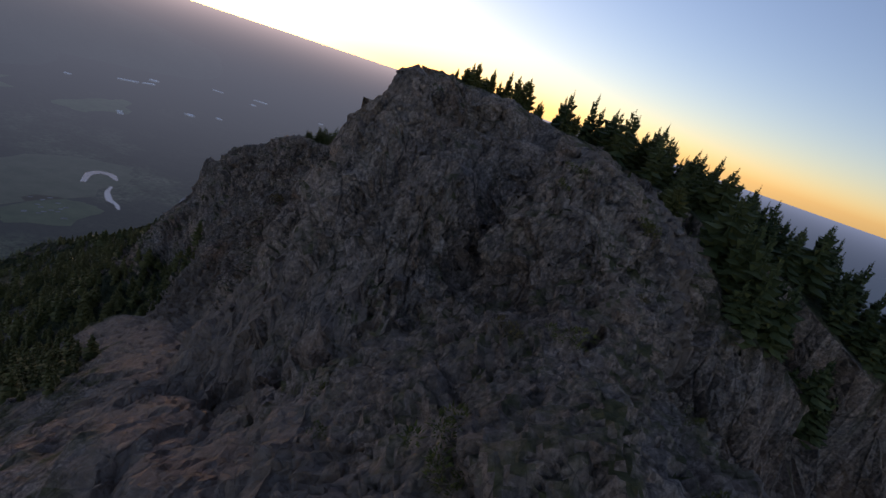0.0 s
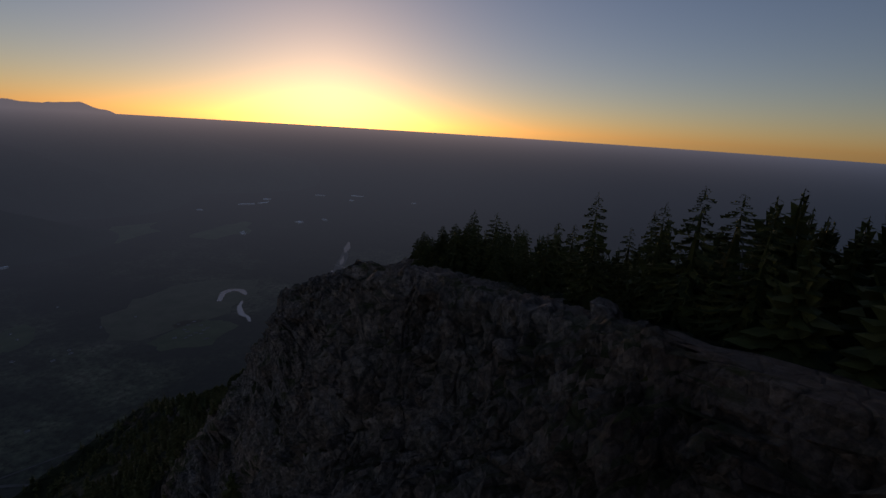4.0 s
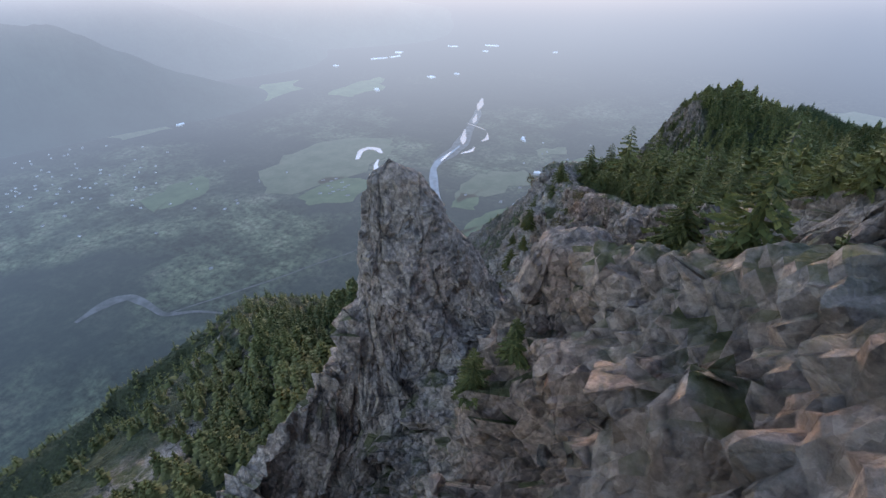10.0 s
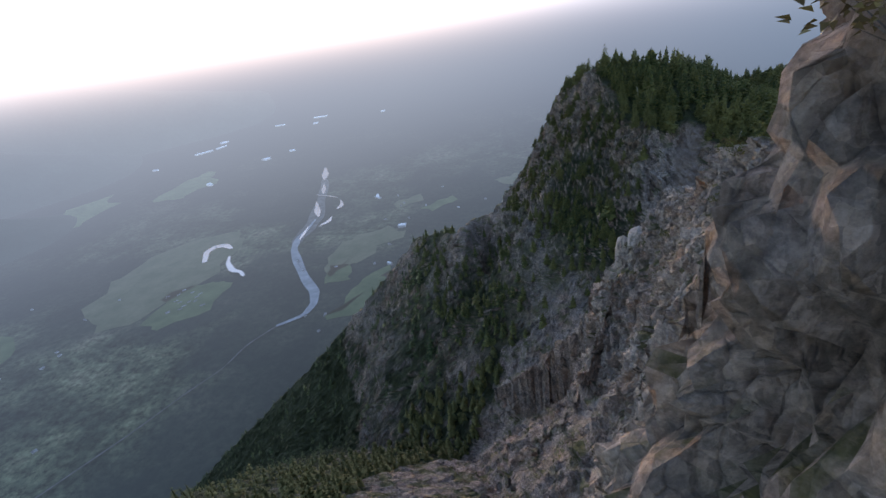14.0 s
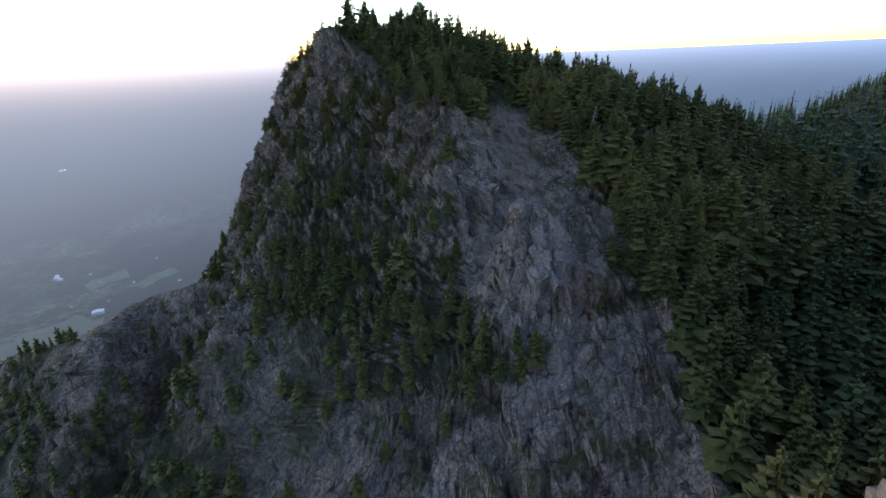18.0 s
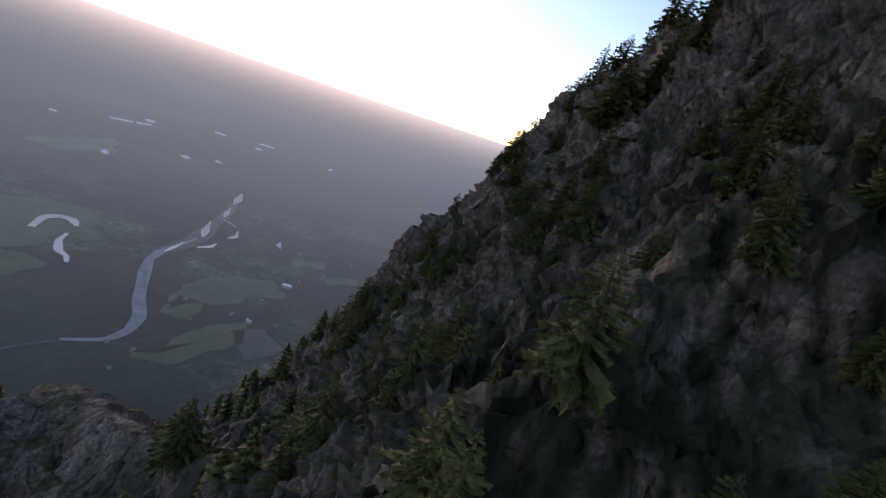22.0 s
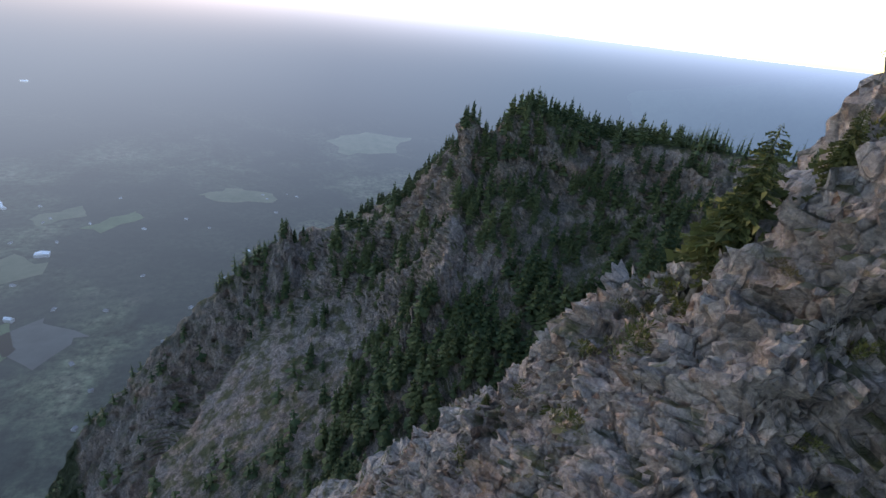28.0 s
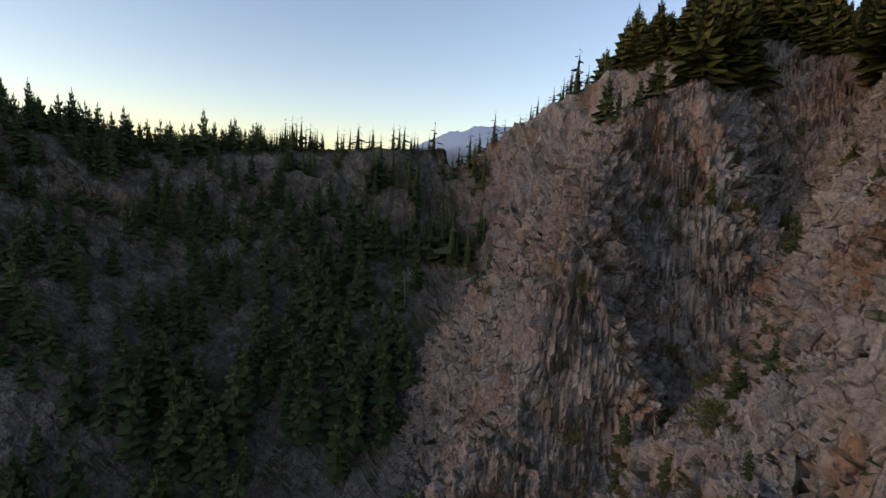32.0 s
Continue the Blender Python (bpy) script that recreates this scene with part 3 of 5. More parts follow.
# stretches of rock that are seen close by, built finer: x from, to, y from, to, step in x, step in y
CLOSE = [(-8, 36, 4, 60, 0.34, 0.34), (-72, -22, 94, 150, 0.22, 0.22), (-112, -64, 150, 213, 0.26, 0.26), (-130, -86, 216, 278, 0.2, 0.36), (-120, -92, 286, 352, 0.18, 0.36),
         (-136, -84, 426, 488, 0.26, 0.36), (-136, -96, 488, 548, 0.24, 0.36), (-137, -94, 550, 612, 0.26, 0.34), (-94, -8, 566, 648, 0.42, 0.28)]
inside = np.zeros(len(land), bool)
for x0, x1, y0, y1, sx, sy in CLOSE:
    inside |= (bare[:, 0] > x0 + 1.5) & (bare[:, 0] < x1 - 1.5) & (bare[:, 1] > y0 + 1.5) & (bare[:, 1] < y1 - 1.5)


def lattice_lookup(values, x, y):
    """Values of the mountain's points at plan places, from its uneven lattice."""
    r = np.clip(np.searchsorted(ROWS_Y, y) - 1, 0, len(ROWS_Y) - 2)
    f = (y - ROWS_Y[r]) / (ROWS_Y[r + 1] - ROWS_Y[r])
    lattice, val = bare[:, 0].reshape(-1, COLS), values.reshape(-1, COLS)
    out = np.zeros(len(x))
    for row in np.unique(r):
        k = r == row
        out[k] = np.interp(x[k], lattice[row], val[row]) * (1 - f[k]) + np.interp(x[k], lattice[row + 1], val[row + 1]) * f[k]
    return out


def close_patch(x0, x1, y0, y1, sx, sy):
    gx, gy = np.meshgrid(np.arange(x0, x1, sx), np.arange(y0, y1, sy))
    rows, cols = gx.shape
    x, y = gx.ravel(), gy.ravel()
    b = np.stack([x, y, mountain_height(x, y)], 1)
    n = grid_normals(b, rows, cols)
    much = lattice_lookup(steep, x, y)
    v = with_breaks(b, n, much)
    broad = lattice_lookup(swell, x, y)
    v = v + n * (broad * (5.5 * fbm(b * (0.03, 0.03, 0.012), 3, True) + 2.2 * blocks(b * (0.09, 0.09, 0.05)) - 1.0))[:, None]
    rim = np.clip(np.minimum.reduce([x - x0, x1 - sx - x, y - y0, y1 - sy - y]) / 3.0, 0, 1)
    bent = v * np.where(v[:, 1:2] > 555, (1, 1, 2.0), (1, 1, 1)) + 0.35 * np.stack([perlin(v * 0.7), perlin(v * 0.7 + 9.1), perlin(v * 0.7 + 4.4)], 1)
    crack = np.abs(perlin(bent * (0.45, 0.45, 0.16)))
    d = 0.62 * blocks(bent * (0.95, 0.95, 0.6)) + 0.3 * blocks(bent * (2.1, 2.1, 1.5)) - 0.9 * np.clip(0.07 - crack, 0, 1) / 0.07
    v = v + n * (d * rim * np.clip(much, 0.45, 1.0))[:, None] - np.array([0, 0, 0.5]) * (1 - rim)[:, None]
    me = grid_mesh("cliff_face", v, rows, cols, True)
    me.set_sharp_from_angle(angle=radians(24))
    me.materials.append(ROCK)
    for tag, values in (("soil", soil), ("pale_zone", pale_zone), ("forest", floor_green)):
        me.attributes.new(tag, "FLOAT", "POINT").data.foreach_set("value", lattice_lookup(values, x, y).astype(np.float32))
    tagged(new("ground_cliff", me), "broken grey-brown rock face with ledges and cracks", "cliff", kind="structure")


for area in CLOSE:
    close_patch(*area)
me = grid_mesh("mountain", land, len(ROWS_Y), COLS, leave=inside)
me.materials.append(ROCK)
for tag, values in (("soil", soil), ("pale_zone", pale_zone), ("forest", floor_green)):
    me.attributes.new(tag, "FLOAT", "POINT").data.foreach_set("value", values.astype(np.float32))
mountain = tagged(new("ground_mountain", me), "craggy grey-brown mountain ridge with cliffs and gullies", "mountain", kind="structure")


# ---- lone crags that stand proud of the ridge ----
def crag(name, x, y, base, top, wide, deep, turn, lean=(0, 0), blunt=0.35, power=1.3, seed=0, label="", rings=110, around=170, mat=None):
    """A free-standing head of rock: rings that draw in towards a broken top."""
    h = top - base
    a = np.linspace(0, 2 * math.pi, around, endpoint=False)
    t = np.linspace(0, 1, rings)
    tt, aa = np.meshgrid(t, a, indexing="ij")
    r = np.where(tt > 0.96, (1 - tt) / 0.04, 1.0) * (blunt + (1 - blunt) * (1 - tt ** power))
    q = 0.72  # squarish plan
    ca, sa = np.cos(aa), np.sin(aa)
    px = np.sign(ca) * np.abs(ca) ** q * wide * r + lean[0] * tt * h
    py = np.sign(sa) * np.abs(sa) ** q * deep * r + lean[1] * tt * h
    c, s = math.cos(radians(turn)), math.sin(radians(turn))
    v = np.stack([x + c * px - s * py, y + s * px + c * py, base + tt * h], -1)
    closed = np.concatenate([v, v[:, :1]], 1)
    n = grid_normals(closed.reshape(-1, 3), rings, around + 1).reshape(rings, around + 1, 3)[:, :-1].reshape(-1, 3)
    p = v.reshape(-1, 3)
    o = p + seed * 31.7
    d = 1.1 * fbm(o * (0.10, 0.10, 0.04), 3, True) + 1.1 * blocks(o * (0.14, 0.14, 0.08) + 0.15 * fbm(o * 0.1, 2)[:, None]) + 1.0 * blocks(o * (0.3, 0.3, 0.17) + 0.12 * fbm(o * 0.3, 2)[:, None]) + 0.55 * blocks(o * (0.75, 0.75, 0.5)) + 0.3 * blocks(o * (1.6, 1.6, 1.1)) + 0.12 * perlin(o * 1.9)
    p = p + n * (d * min(1.0, wide / 6.0))[:, None] * np.clip((1.02 - tt.ravel()) / 0.1, 0.35, 1)[:, None] * (1 - 0.72 * tt.ravel() ** 2)[:, None]
    i = np.arange(rings * around).reshape(rings, around)
    j = np.roll(i, -1, 1)
    f = np.stack([i[:-1], j[:-1], j[1:], i[1:]], -1).reshape(-1, 4)
    ob = part(name, soup(name, p, f), mat or STONE)
    return tagged(ob, label, "rock", kind="")


crag("rock_tower", -9.6, 64.6, -26, 0.5, 12.0, 9.0, 20, (-0.03, 0.0), 0.1, 1.02, 1, "tall dark rock tower crowning the ridge")
crag("rock_buttress", 5.5, 75.5, -26, -4.2, 12.5, 10.0, -25, (0, 0), 0.42, 1.6, 2, "broad grey rock buttress beside the tower")
crag("rock_buttress", 14, 52, -30, -7.2, 8.5, 8.0, 10, (0, 0), 0.45, 1.7, 3, "weathered rock buttress with a dark hollow")
crag("rock_buttress", -2.5, 58, -34, -8.5, 9.0, 8.0, 30, (0, 0), 0.35, 1.5, 4, "steep ribbed rock buttress under the tower")
crag("rock_buttress", 22, 66, -36, -6.0, 9.0, 8.0, 10, (0, 0), 0.4, 1.6, 14, "ribbed rock buttress at the ridge's shoulder")
crag("rock_pinnacle", -107.4, 210.4, -103, -65.6, 14.3, 8.4, 38, (-0.19, 0.03), 0.12, 1.1, 5, "free-standing grey rock pinnacle with a sharp top")
crag("rock_crag", -95.5, 198.5, -82, -63.2, 5.4, 4.6, 20, (0, 0), 0.28, 1.0, 6, "rounded reddish rock head on the crest")
crag("rock_crag", -85.5, 406.5, -185, -147.6, 13, 11, 25, (0, 0), 0.08, 0.95, 7, "pointed pink-grey rock head over the gully")
crag("rock_crag", -107.6, 344.4, -158, -132.4, 2.4, 2.2, 15, (0, 0), 0.6, 2.2, 8, "blunt split rock head at the cliff edge", mat=PALE_STONE)
crag("rock_crag", -110.3, 346.0, -160, -135.0, 2.0, 1.8, 60, (0, 0), 0.6, 2.0, 9, "pale blunt rock head at the cliff edge", mat=PALE_STONE)
crag("rock_buttress", -108, 580, -200, -163.0, 7.0, 6.5, 20, (0, 0), 0.35, 1.5, 10, "pale rock buttress above the bowl", mat=PALE_STONE)
crag("rock_rib", -30, 596, -235, -176.5, 9.0, 7.0, 50, (0, 0), 0.15, 1.1, 11, "pale pointed rock rib of the bowl wall", mat=PALE_STONE)


# ---- trees ----
def conifer_arrays(seed, boughs, twigs, slim=1.0, bare=0.05):
    """A unit fir (1 high): boughs set in a spiral round a dark heart, each folded and drooping, as points and faces."""
    r = np.random.default_rng(seed)
    V, F = [], []

    def tri(a, b, c):
        F.append((len(V), len(V) + 1, len(V) + 2))
        V.extend((a, b, c))

    def radius(t):
        return slim * (0.25 * (1 - t) ** 0.8 + 0.012) * min(1.0, 0.72 + 3.0 * t)

    for q in range(7):  # heart
        a, b = 6.2832 * q / 7, 6.2832 * (q + 1) / 7
        w = radius(0.08) * 0.26
        tri((w * math.cos(a), w * math.sin(a), bare), (w * math.cos(b), w * math.sin(b), bare), (0, 0, 0.9))
    lump = r.uniform(0, 6.28, 3)
    for i in range(boughs):
        t = ((i + r.uniform(0, 1)) / boughs) ** 1.25
        a = i * 2.39996 + r.uniform(-0.35, 0.35)
        uneven = 1 + 0.2 * math.sin(a * 2 + lump[0] + 5 * t) + 0.13 * math.sin(17 * t + lump[1] + a)
        long = radius(t) * uneven * r.uniform(0.75, 1.2)
        z = bare + 0.02 + (0.965 - bare) * t
        d = np.array([math.cos(a), math.sin(a), 0.0])
        s = np.array([-d[1], d[0], 0.0])
        up = np.array([0, 0, 1.0])
        droop = (0.42 - 0.75 * t) * long + r.uniform(-0.1, 0.1) * long
        root = up * (z + 0.03)
        tip = d * long + up * (z - droop)
        mid = d * long * 0.6 + up * (z - droop * 0.4 + 0.02)
        w = long * (0.16 if twigs > 1 else 0.36 if boughs > 60 else 0.48)
        fold = up * (-0.32 * w - 0.006)
        tri(root, mid + s * w + fold, tip)
        tri(root, tip, mid - s * w + fold)
        if boughs > 16 and twigs < 2:
            tri(root - up * 0.05, mid * 0.9 - up * (0.05 + 0.18 * long), tip - up * 0.01)
        if twigs > 1:
            for q in range(twigs):
                u = 0.25 + 0.75 * (q + r.uniform(0, 0.5)) / twigs
                at = root * (1 - u) + tip * u + up * 0.02 * math.sin(3.1 * u)
                for g in (1, -1):
                    tl = long * (0.40 - 0.22 * u) * r.uniform(0.7, 1.25)
                    out = s * g * r.uniform(0.6, 1.0) + d * r.uniform(0.3, 0.8) + up * r.uniform(-0.75, 0.05)
                    end = at + out * tl
                    wide = d * tl * (0.17 if twigs > 2 else 0.26) + up * r.uniform(-0.1, 0.1) * tl
                    tri(at - wide, end, at + wide - up * 0.16 * tl)
                tl = long * 0.2 * r.uniform(0.6, 1.3)
                tri(at - d * tl, at + d * tl + s * 0.2 * tl, at - up * tl * 1.1 + d * tl * 0.5)
    tri((0.008, 0, 0.93), (-0.008, 0.006, 0.93), (0, 0, 1.02))
    return np.array(V, float), np.array(F, np.int32)


def trunk_arrays(seed, sides=6):
    r = np.random.default_rng(seed)
    V, F = [], []
    hs = (-0.06, 0.05, 0.3, 0.6, 0.97)
    for z in hs:
        rad = 0.016 * (1.05 - z) + 0.001
        for k in range(sides):
            a = 6.2832 * k / sides
            V.append((rad * math.cos(a) + 0.004 * math.sin(9 * z + seed), rad * math.sin(a), z))
    for i in range(len(hs) - 1):
        for k in range(sides):
            F.append((i * sides + k, i * sides + (k + 1) % sides, (i + 1) * sides + (k + 1) % sides, (i + 1) * sides + k))
    return np.array(V), np.array(F, np.int32)


rt = np.random.default_rng(11)
g3 = land.reshape(len(ROWS_Y), COLS, 3)
du = np.gradient(g3, axis=1)
dv = np.gradient(g3, axis=0)
cell = np.linalg.norm(np.cross(du, dv), axis=2).ravel()
seen = (Y > -100) & (Y < 900) & (X > -520) & (X < 480)
far_off = (np.abs(X - np.interp(Y, axis_y, axis_x)) > 95) & ~((Y > 515) & (Y < 600) & (X < 60))
rate = dens * seen * cell * np.clip(nor2[:, 2] + 0.15, 0, 1) * np.where(far_off, 0.26, 1.0)
want = rt.random(len(land)) < np.clip(rate / 8.5, 0, 0.9)
spots = np.nonzero(want)[0]
rt.shuffle(spots)
# where a cell is wide it bears several trees
more = np.minimum(np.floor(rate[spots] / 13.0).astype(int), 4)
place, tilt_at = [land[spots]], [nor[spots, 2]]
for extra in range(4):
    k = more > extra
    s = spots[k]
    tilt_at.append(nor[s, 2])
    j = (rt.random((k.sum(), 2)) - 0.5)
    place.append(land[s] + du.reshape(-1, 3)[s] * j[:, :1] + dv.reshape(-1, 3)[s] * j[:, 1:])
place, tilt_at = np.concatenate(place), np.concatenate(tilt_at)
px, py, pz = place.T
gap = np.abs(px - np.interp(py, axis_y, axis_x))
west = px < np.interp(py, EDGE_Y, EDGE_X)
young = west & (py < 395)
on_knoll = np.hypot(px + 165, py - 262) < 36
rim = (py > 560) & (px > -420)
ravine = rim & (near_line(place, [(40, 658), (23, 657), (-1, 667), (-25, 670), (-43, 684), (-60, 688), (-85, 690), (-110, 700)]) < 20)
size = rt.uniform(4.6, 9.6, len(place)) * np.where(young & ~on_knoll, 0.72, 1.0) * np.where(west & ~young & (py < 560), 0.6, 1.0)
size *= np.where(rim, 1.1, 1.0) * np.where(rim & (py > 640), 1.15, 1.0) * np.where(ravine, 1.25, 1.0)
size *= np.where(rim & (py < 640) & (px < -20) & (tilt_at < 0.78), 0.6, 1.0) * np.where(on_knoll, 0.9, 1.0) * np.where((py > 520) & (py < 600) & (px > -85) & (tilt_at > 0.78), 1.7, 1.0)
size *= np.where(rt.random(len(place)) < 0.05, 1.35, 1.0)
size *= np.where((~west) & (np.abs(px - np.interp(py, EDGE_Y, EDGE_X)) < 5) & (py < 290), 0.65, 1.0) * np.where((~west) & (py > 290) & (py < 400), 1.3, 1.0)
flown = [[(-36, 112), (-47, 128), (-58, 158), (-76, 187), (-92, 196), (-100, 228), (-117, 258), (-104, 300), (-104, 345)], [(-100, 440), (-115, 470), (-122, 512), (-121, 560), (-114, 585)]]
size = np.where((py < 175) & (px > -90), np.minimum(size, 9.0), size)
order = np.argsort(np.minimum(near_line(place, flown[0]), near_line(place, flown[1]) + 1) + 0.0)
NEAR_TREES = 290
near_i, far_i = order[:NEAR_TREES], order[NEAR_TREES:]

protos = []
for s in range(7):
    cv, cf = conifer_arrays(100 + s, 125 + 6 * (s % 3), 4, 0.95 + 0.14 * (s % 4), 0.03 + 0.02 * (s % 3))
    tv, tf = trunk_arrays(s, 7)
    top = new("fir_tree")
    tagged(top, "dark green fir tree on the rocky ridge" if s % 2 else "slender green fir at the cliff's edge", "tree", "firs on the ridge")
    part("trunk", soup("trunk", tv, tf, True), BARK, top)
    part("crown", soup("crown", cv, cf), FIR, top)
    protos.append(top)
used = set()
for n, i in enumerate(near_i):
    k = n % len(protos)
    m = Matrix.LocRotScale(place[i] - np.array([0, 0, 0.25]), Euler((rt.uniform(-0.05, 0.05), rt.uniform(-0.05, 0.05), rt.uniform(0, 6.28))), None)
    if k not in used:
        used.add(k)
        ob = protos[k]
        ob.matrix_basis = m
    else:
        ob = copy_thing(protos[k], m)
    w = size[i] * 0.95
    ob.scale = (w * rt.uniform(0.95, 1.25), w * rt.uniform(0.95, 1.25), w)


def forest(name, idx, arrays, mat, label):
    """Many firs joined into one mesh."""
    V, F, at = [], [], 0
    for n, i in enumerate(idx):
        v, f = arrays[n % len(arrays)]
        a = rt.uniform(0, 6.28)
        c, s = math.cos(a), math.sin(a)
        w = size[i] * rt.uniform(0.9, 1.3)
        V.append(np.stack([(v[:, 0] * c - v[:, 1] * s) * w + place[i, 0], (v[:, 0] * s + v[:, 1] * c) * w + place[i, 1], v[:, 2] * size[i] + place[i, 2] - 0.3], 1))
        F.append(f + at)
        at += len(v)
    if V:
        ob = part(name, soup(name, np.concatenate(V), np.concatenate(F)), mat)
        tagged(ob, label, "trees", kind="stuff")


mid_trees = [conifer_arrays(300 + s, 40, 1, 0.9 + 0.12 * (s % 4), 0.02) for s in range(8)]
far_trees = [conifer_arrays(400 + s, 13, 1, 1.0 + 0.1 * (s % 4), 0.02) for s in range(8)]
rim_trees = [conifer_arrays(500 + s, 34, 1, 0.8 + 0.09 * (s % 4), 0.02) for s in range(8)]
rich_trees = [conifer_arrays(600 + s, 74, 1, 0.95 + 0.14 * (s % 4), 0.02) for s in range(8)]
fx, fy = px[far_i], py[far_i]
close = (gap[far_i] < 34) & (fy < 560) & ~young[far_i] | on_knoll[far_i] | (fy > 515) & (fy < 600) & (fx > -95) & (fx < 60) & (tilt_at[far_i] > 0.7)
fine_trees = [conifer_arrays(700 + s, 95, 3, 0.95 + 0.14 * (s % 4), 0.02) for s in range(5)]
forest("edge_forest", far_i[close][:400], fine_trees, FIR, "olive-green firs at the edge of the crest")
forest("crest_forest", far_i[close][400:2600], rich_trees, FIR, "olive-green firs crowding the crest")
forest("crest_forest_back", far_i[close][2600:], mid_trees, FIR, "olive-green firs behind the crest")
far_i = far_i[~close]
fx, fy = px[far_i], py[far_i]
mid_band = gap[far_i] < 80
forest("young_forest", far_i[young[far_i] & (gap[far_i] < 130)], mid_trees, FIR_YOUNG, "young yellow-green firs on the western slopes")
forest("young_forest_low", far_i[young[far_i] & (gap[far_i] >= 130)], far_trees, FIR_YOUNG, "young firs covering the lower spur")
forest("hill_forest", far_i[~young[far_i] & mid_band & (fy > 390) & (fy < 575)], mid_trees, FIR, "dark firs clinging to the steep hill")
forest("ridge_forest", far_i[~young[far_i] & mid_band & (fy <= 390)], mid_trees, FIR_OLD, "dense dark fir forest behind the crest")
forest("bowl_forest", far_i[~young[far_i] & mid_band & (fy >= 575)], rim_trees, FIR_OLD, "firs in the bowl and on its rim")
forest("far_forest", far_i[~young[far_i] & ~mid_band], far_trees, FIR_OLD, "dense fir forest on the ridges behind")



# ---- loose rocks on the crest and the scree ----
def rock_arrays(seed, fineness=2):
    """A broken stone: a ball cut by random planes."""
    r = np.random.default_rng(seed)
    bm = bmesh.new()
    bmesh.ops.create_icosphere(bm, subdivisions=fineness, radius=1.0)
    v = np.array([p.co for p in bm.verts])
    f = np.array([[p.index for p in q.verts] for q in bm.faces])
    bm.free()
    for _ in range(9):
        n = r.normal(size=3)
        n /= np.linalg.norm(n)
        over = np.maximum(v @ n - r.uniform(0.42, 0.7), 0)
        v = v - over[:, None] * n
    return v * (1.0, r.uniform(0.6, 0.9), r.uniform(0.45, 0.75)), f


def scatter(weight, count, seed):
    r = np.random.default_rng(seed)
    w = weight * cell
    return r.choice(len(land), size=count, replace=False, p=w / w.sum()), r


crest_near = near_line(land, [(14, 20), (20, 38), (4, 70), (-26, 96), (-48, 128), (-55, 156), (-75, 186), (-95, 191), (-113, 207)]) < 11
stony = (crest_near | (soil > 0.35) & (Y < 130)) & (nor2[:, 2] > 0.45) & (Y > 10)
stony |= (near_line(land, [(-95, 228), (-119, 265)]) < 7) & (nor2[:, 2] > 0.4)
stony |= (near_line(land, [(-107, 580), (-121, 598), (-135, 620)]) < 12) & (nor2[:, 2] > 0.4)
idx, r = scatter(stony.astype(float), 270, 21)
shapes = []
for s in range(9):
    v, f = rock_arrays(60 + s)
    shapes.append(soup("boulder", v, f))
    shapes[-1].materials.append(STONE)
for n, i in enumerate(idx):
    w = 0.25 + 1.1 * r.random() ** 2.6
    ob = new("boulder", shapes[n % 9])
    ob.location = land[i] + nor2[i] * 0.2 * w
    ob.rotation_euler = (r.uniform(-0.4, 0.4), r.uniform(-0.4, 0.4), r.uniform(0, 6.28))
    ob.scale = (w, w, w)
    tagged(ob, "angular grey-brown boulder lying on the rocky crest" if w > 0.6 else "small broken grey stone on the rocky crest", "rock", "loose rocks")


# rubble too small to count
rocky_faces = [([(14, 20), (20, 38), (4, 60)], 24), ([(-26, 96), (-48, 128), (-55, 156), (-75, 186), (-95, 191), (-113, 207)], 16), ([(-95, 228), (-105, 243), (-119, 265)], 14),
               ([(-103, 320), (-104, 350)], 10), ([(-100, 450), (-108, 482), (-114, 530)], 22), ([(-110, 462), (-165, 467)], 9), ([(-112, 560), (-108, 580), (-122, 600), (-60, 585), (-30, 595)], 24)]
rubble_zone = np.zeros(len(land))
for pts, wide in rocky_faces:
    rubble_zone = np.maximum(rubble_zone, near_line(land, pts) < wide)
rubble_zone = np.maximum(rubble_zone, 0.8 * (soil > 0.3)) * (nor2[:, 2] > 0.05) * (dens < 0.7) * np.clip(0.5 + 1.6 * perlin(land * 0.12), 0.08, 1)
idx, r = scatter(rubble_zone, 3800, 22)
bits = [rock_arrays(160 + s, 2) for s in range(6)] + [rock_arrays(170 + s, 1) for s in range(6)]
V, F, at = [], [], 0
for n, i in enumerate(idx):
    w = 0.16 + 1.5 * r.random() ** 2.4
    v, f = bits[n % 6 if w > 0.5 else 6 + n % 6]
    turn = np.array(Euler((r.uniform(-0.6, 0.6), r.uniform(-0.6, 0.6), r.uniform(0, 6.28))).to_matrix())
    V.append((v * (1, r.uniform(0.7, 1.1), r.uniform(0.7, 1.2))) @ turn.T * w + land[i] + (r.uniform(-0.4, 0.4), r.uniform(-0.4, 0.4), 0.0))
    F.append(f + at)
    at += len(v)
tagged(part("rubble", soup("rubble", np.concatenate(V), np.concatenate(F)), STONE), "broken grey-brown rubble strewn over the crests and faces", "rubble", kind="stuff")


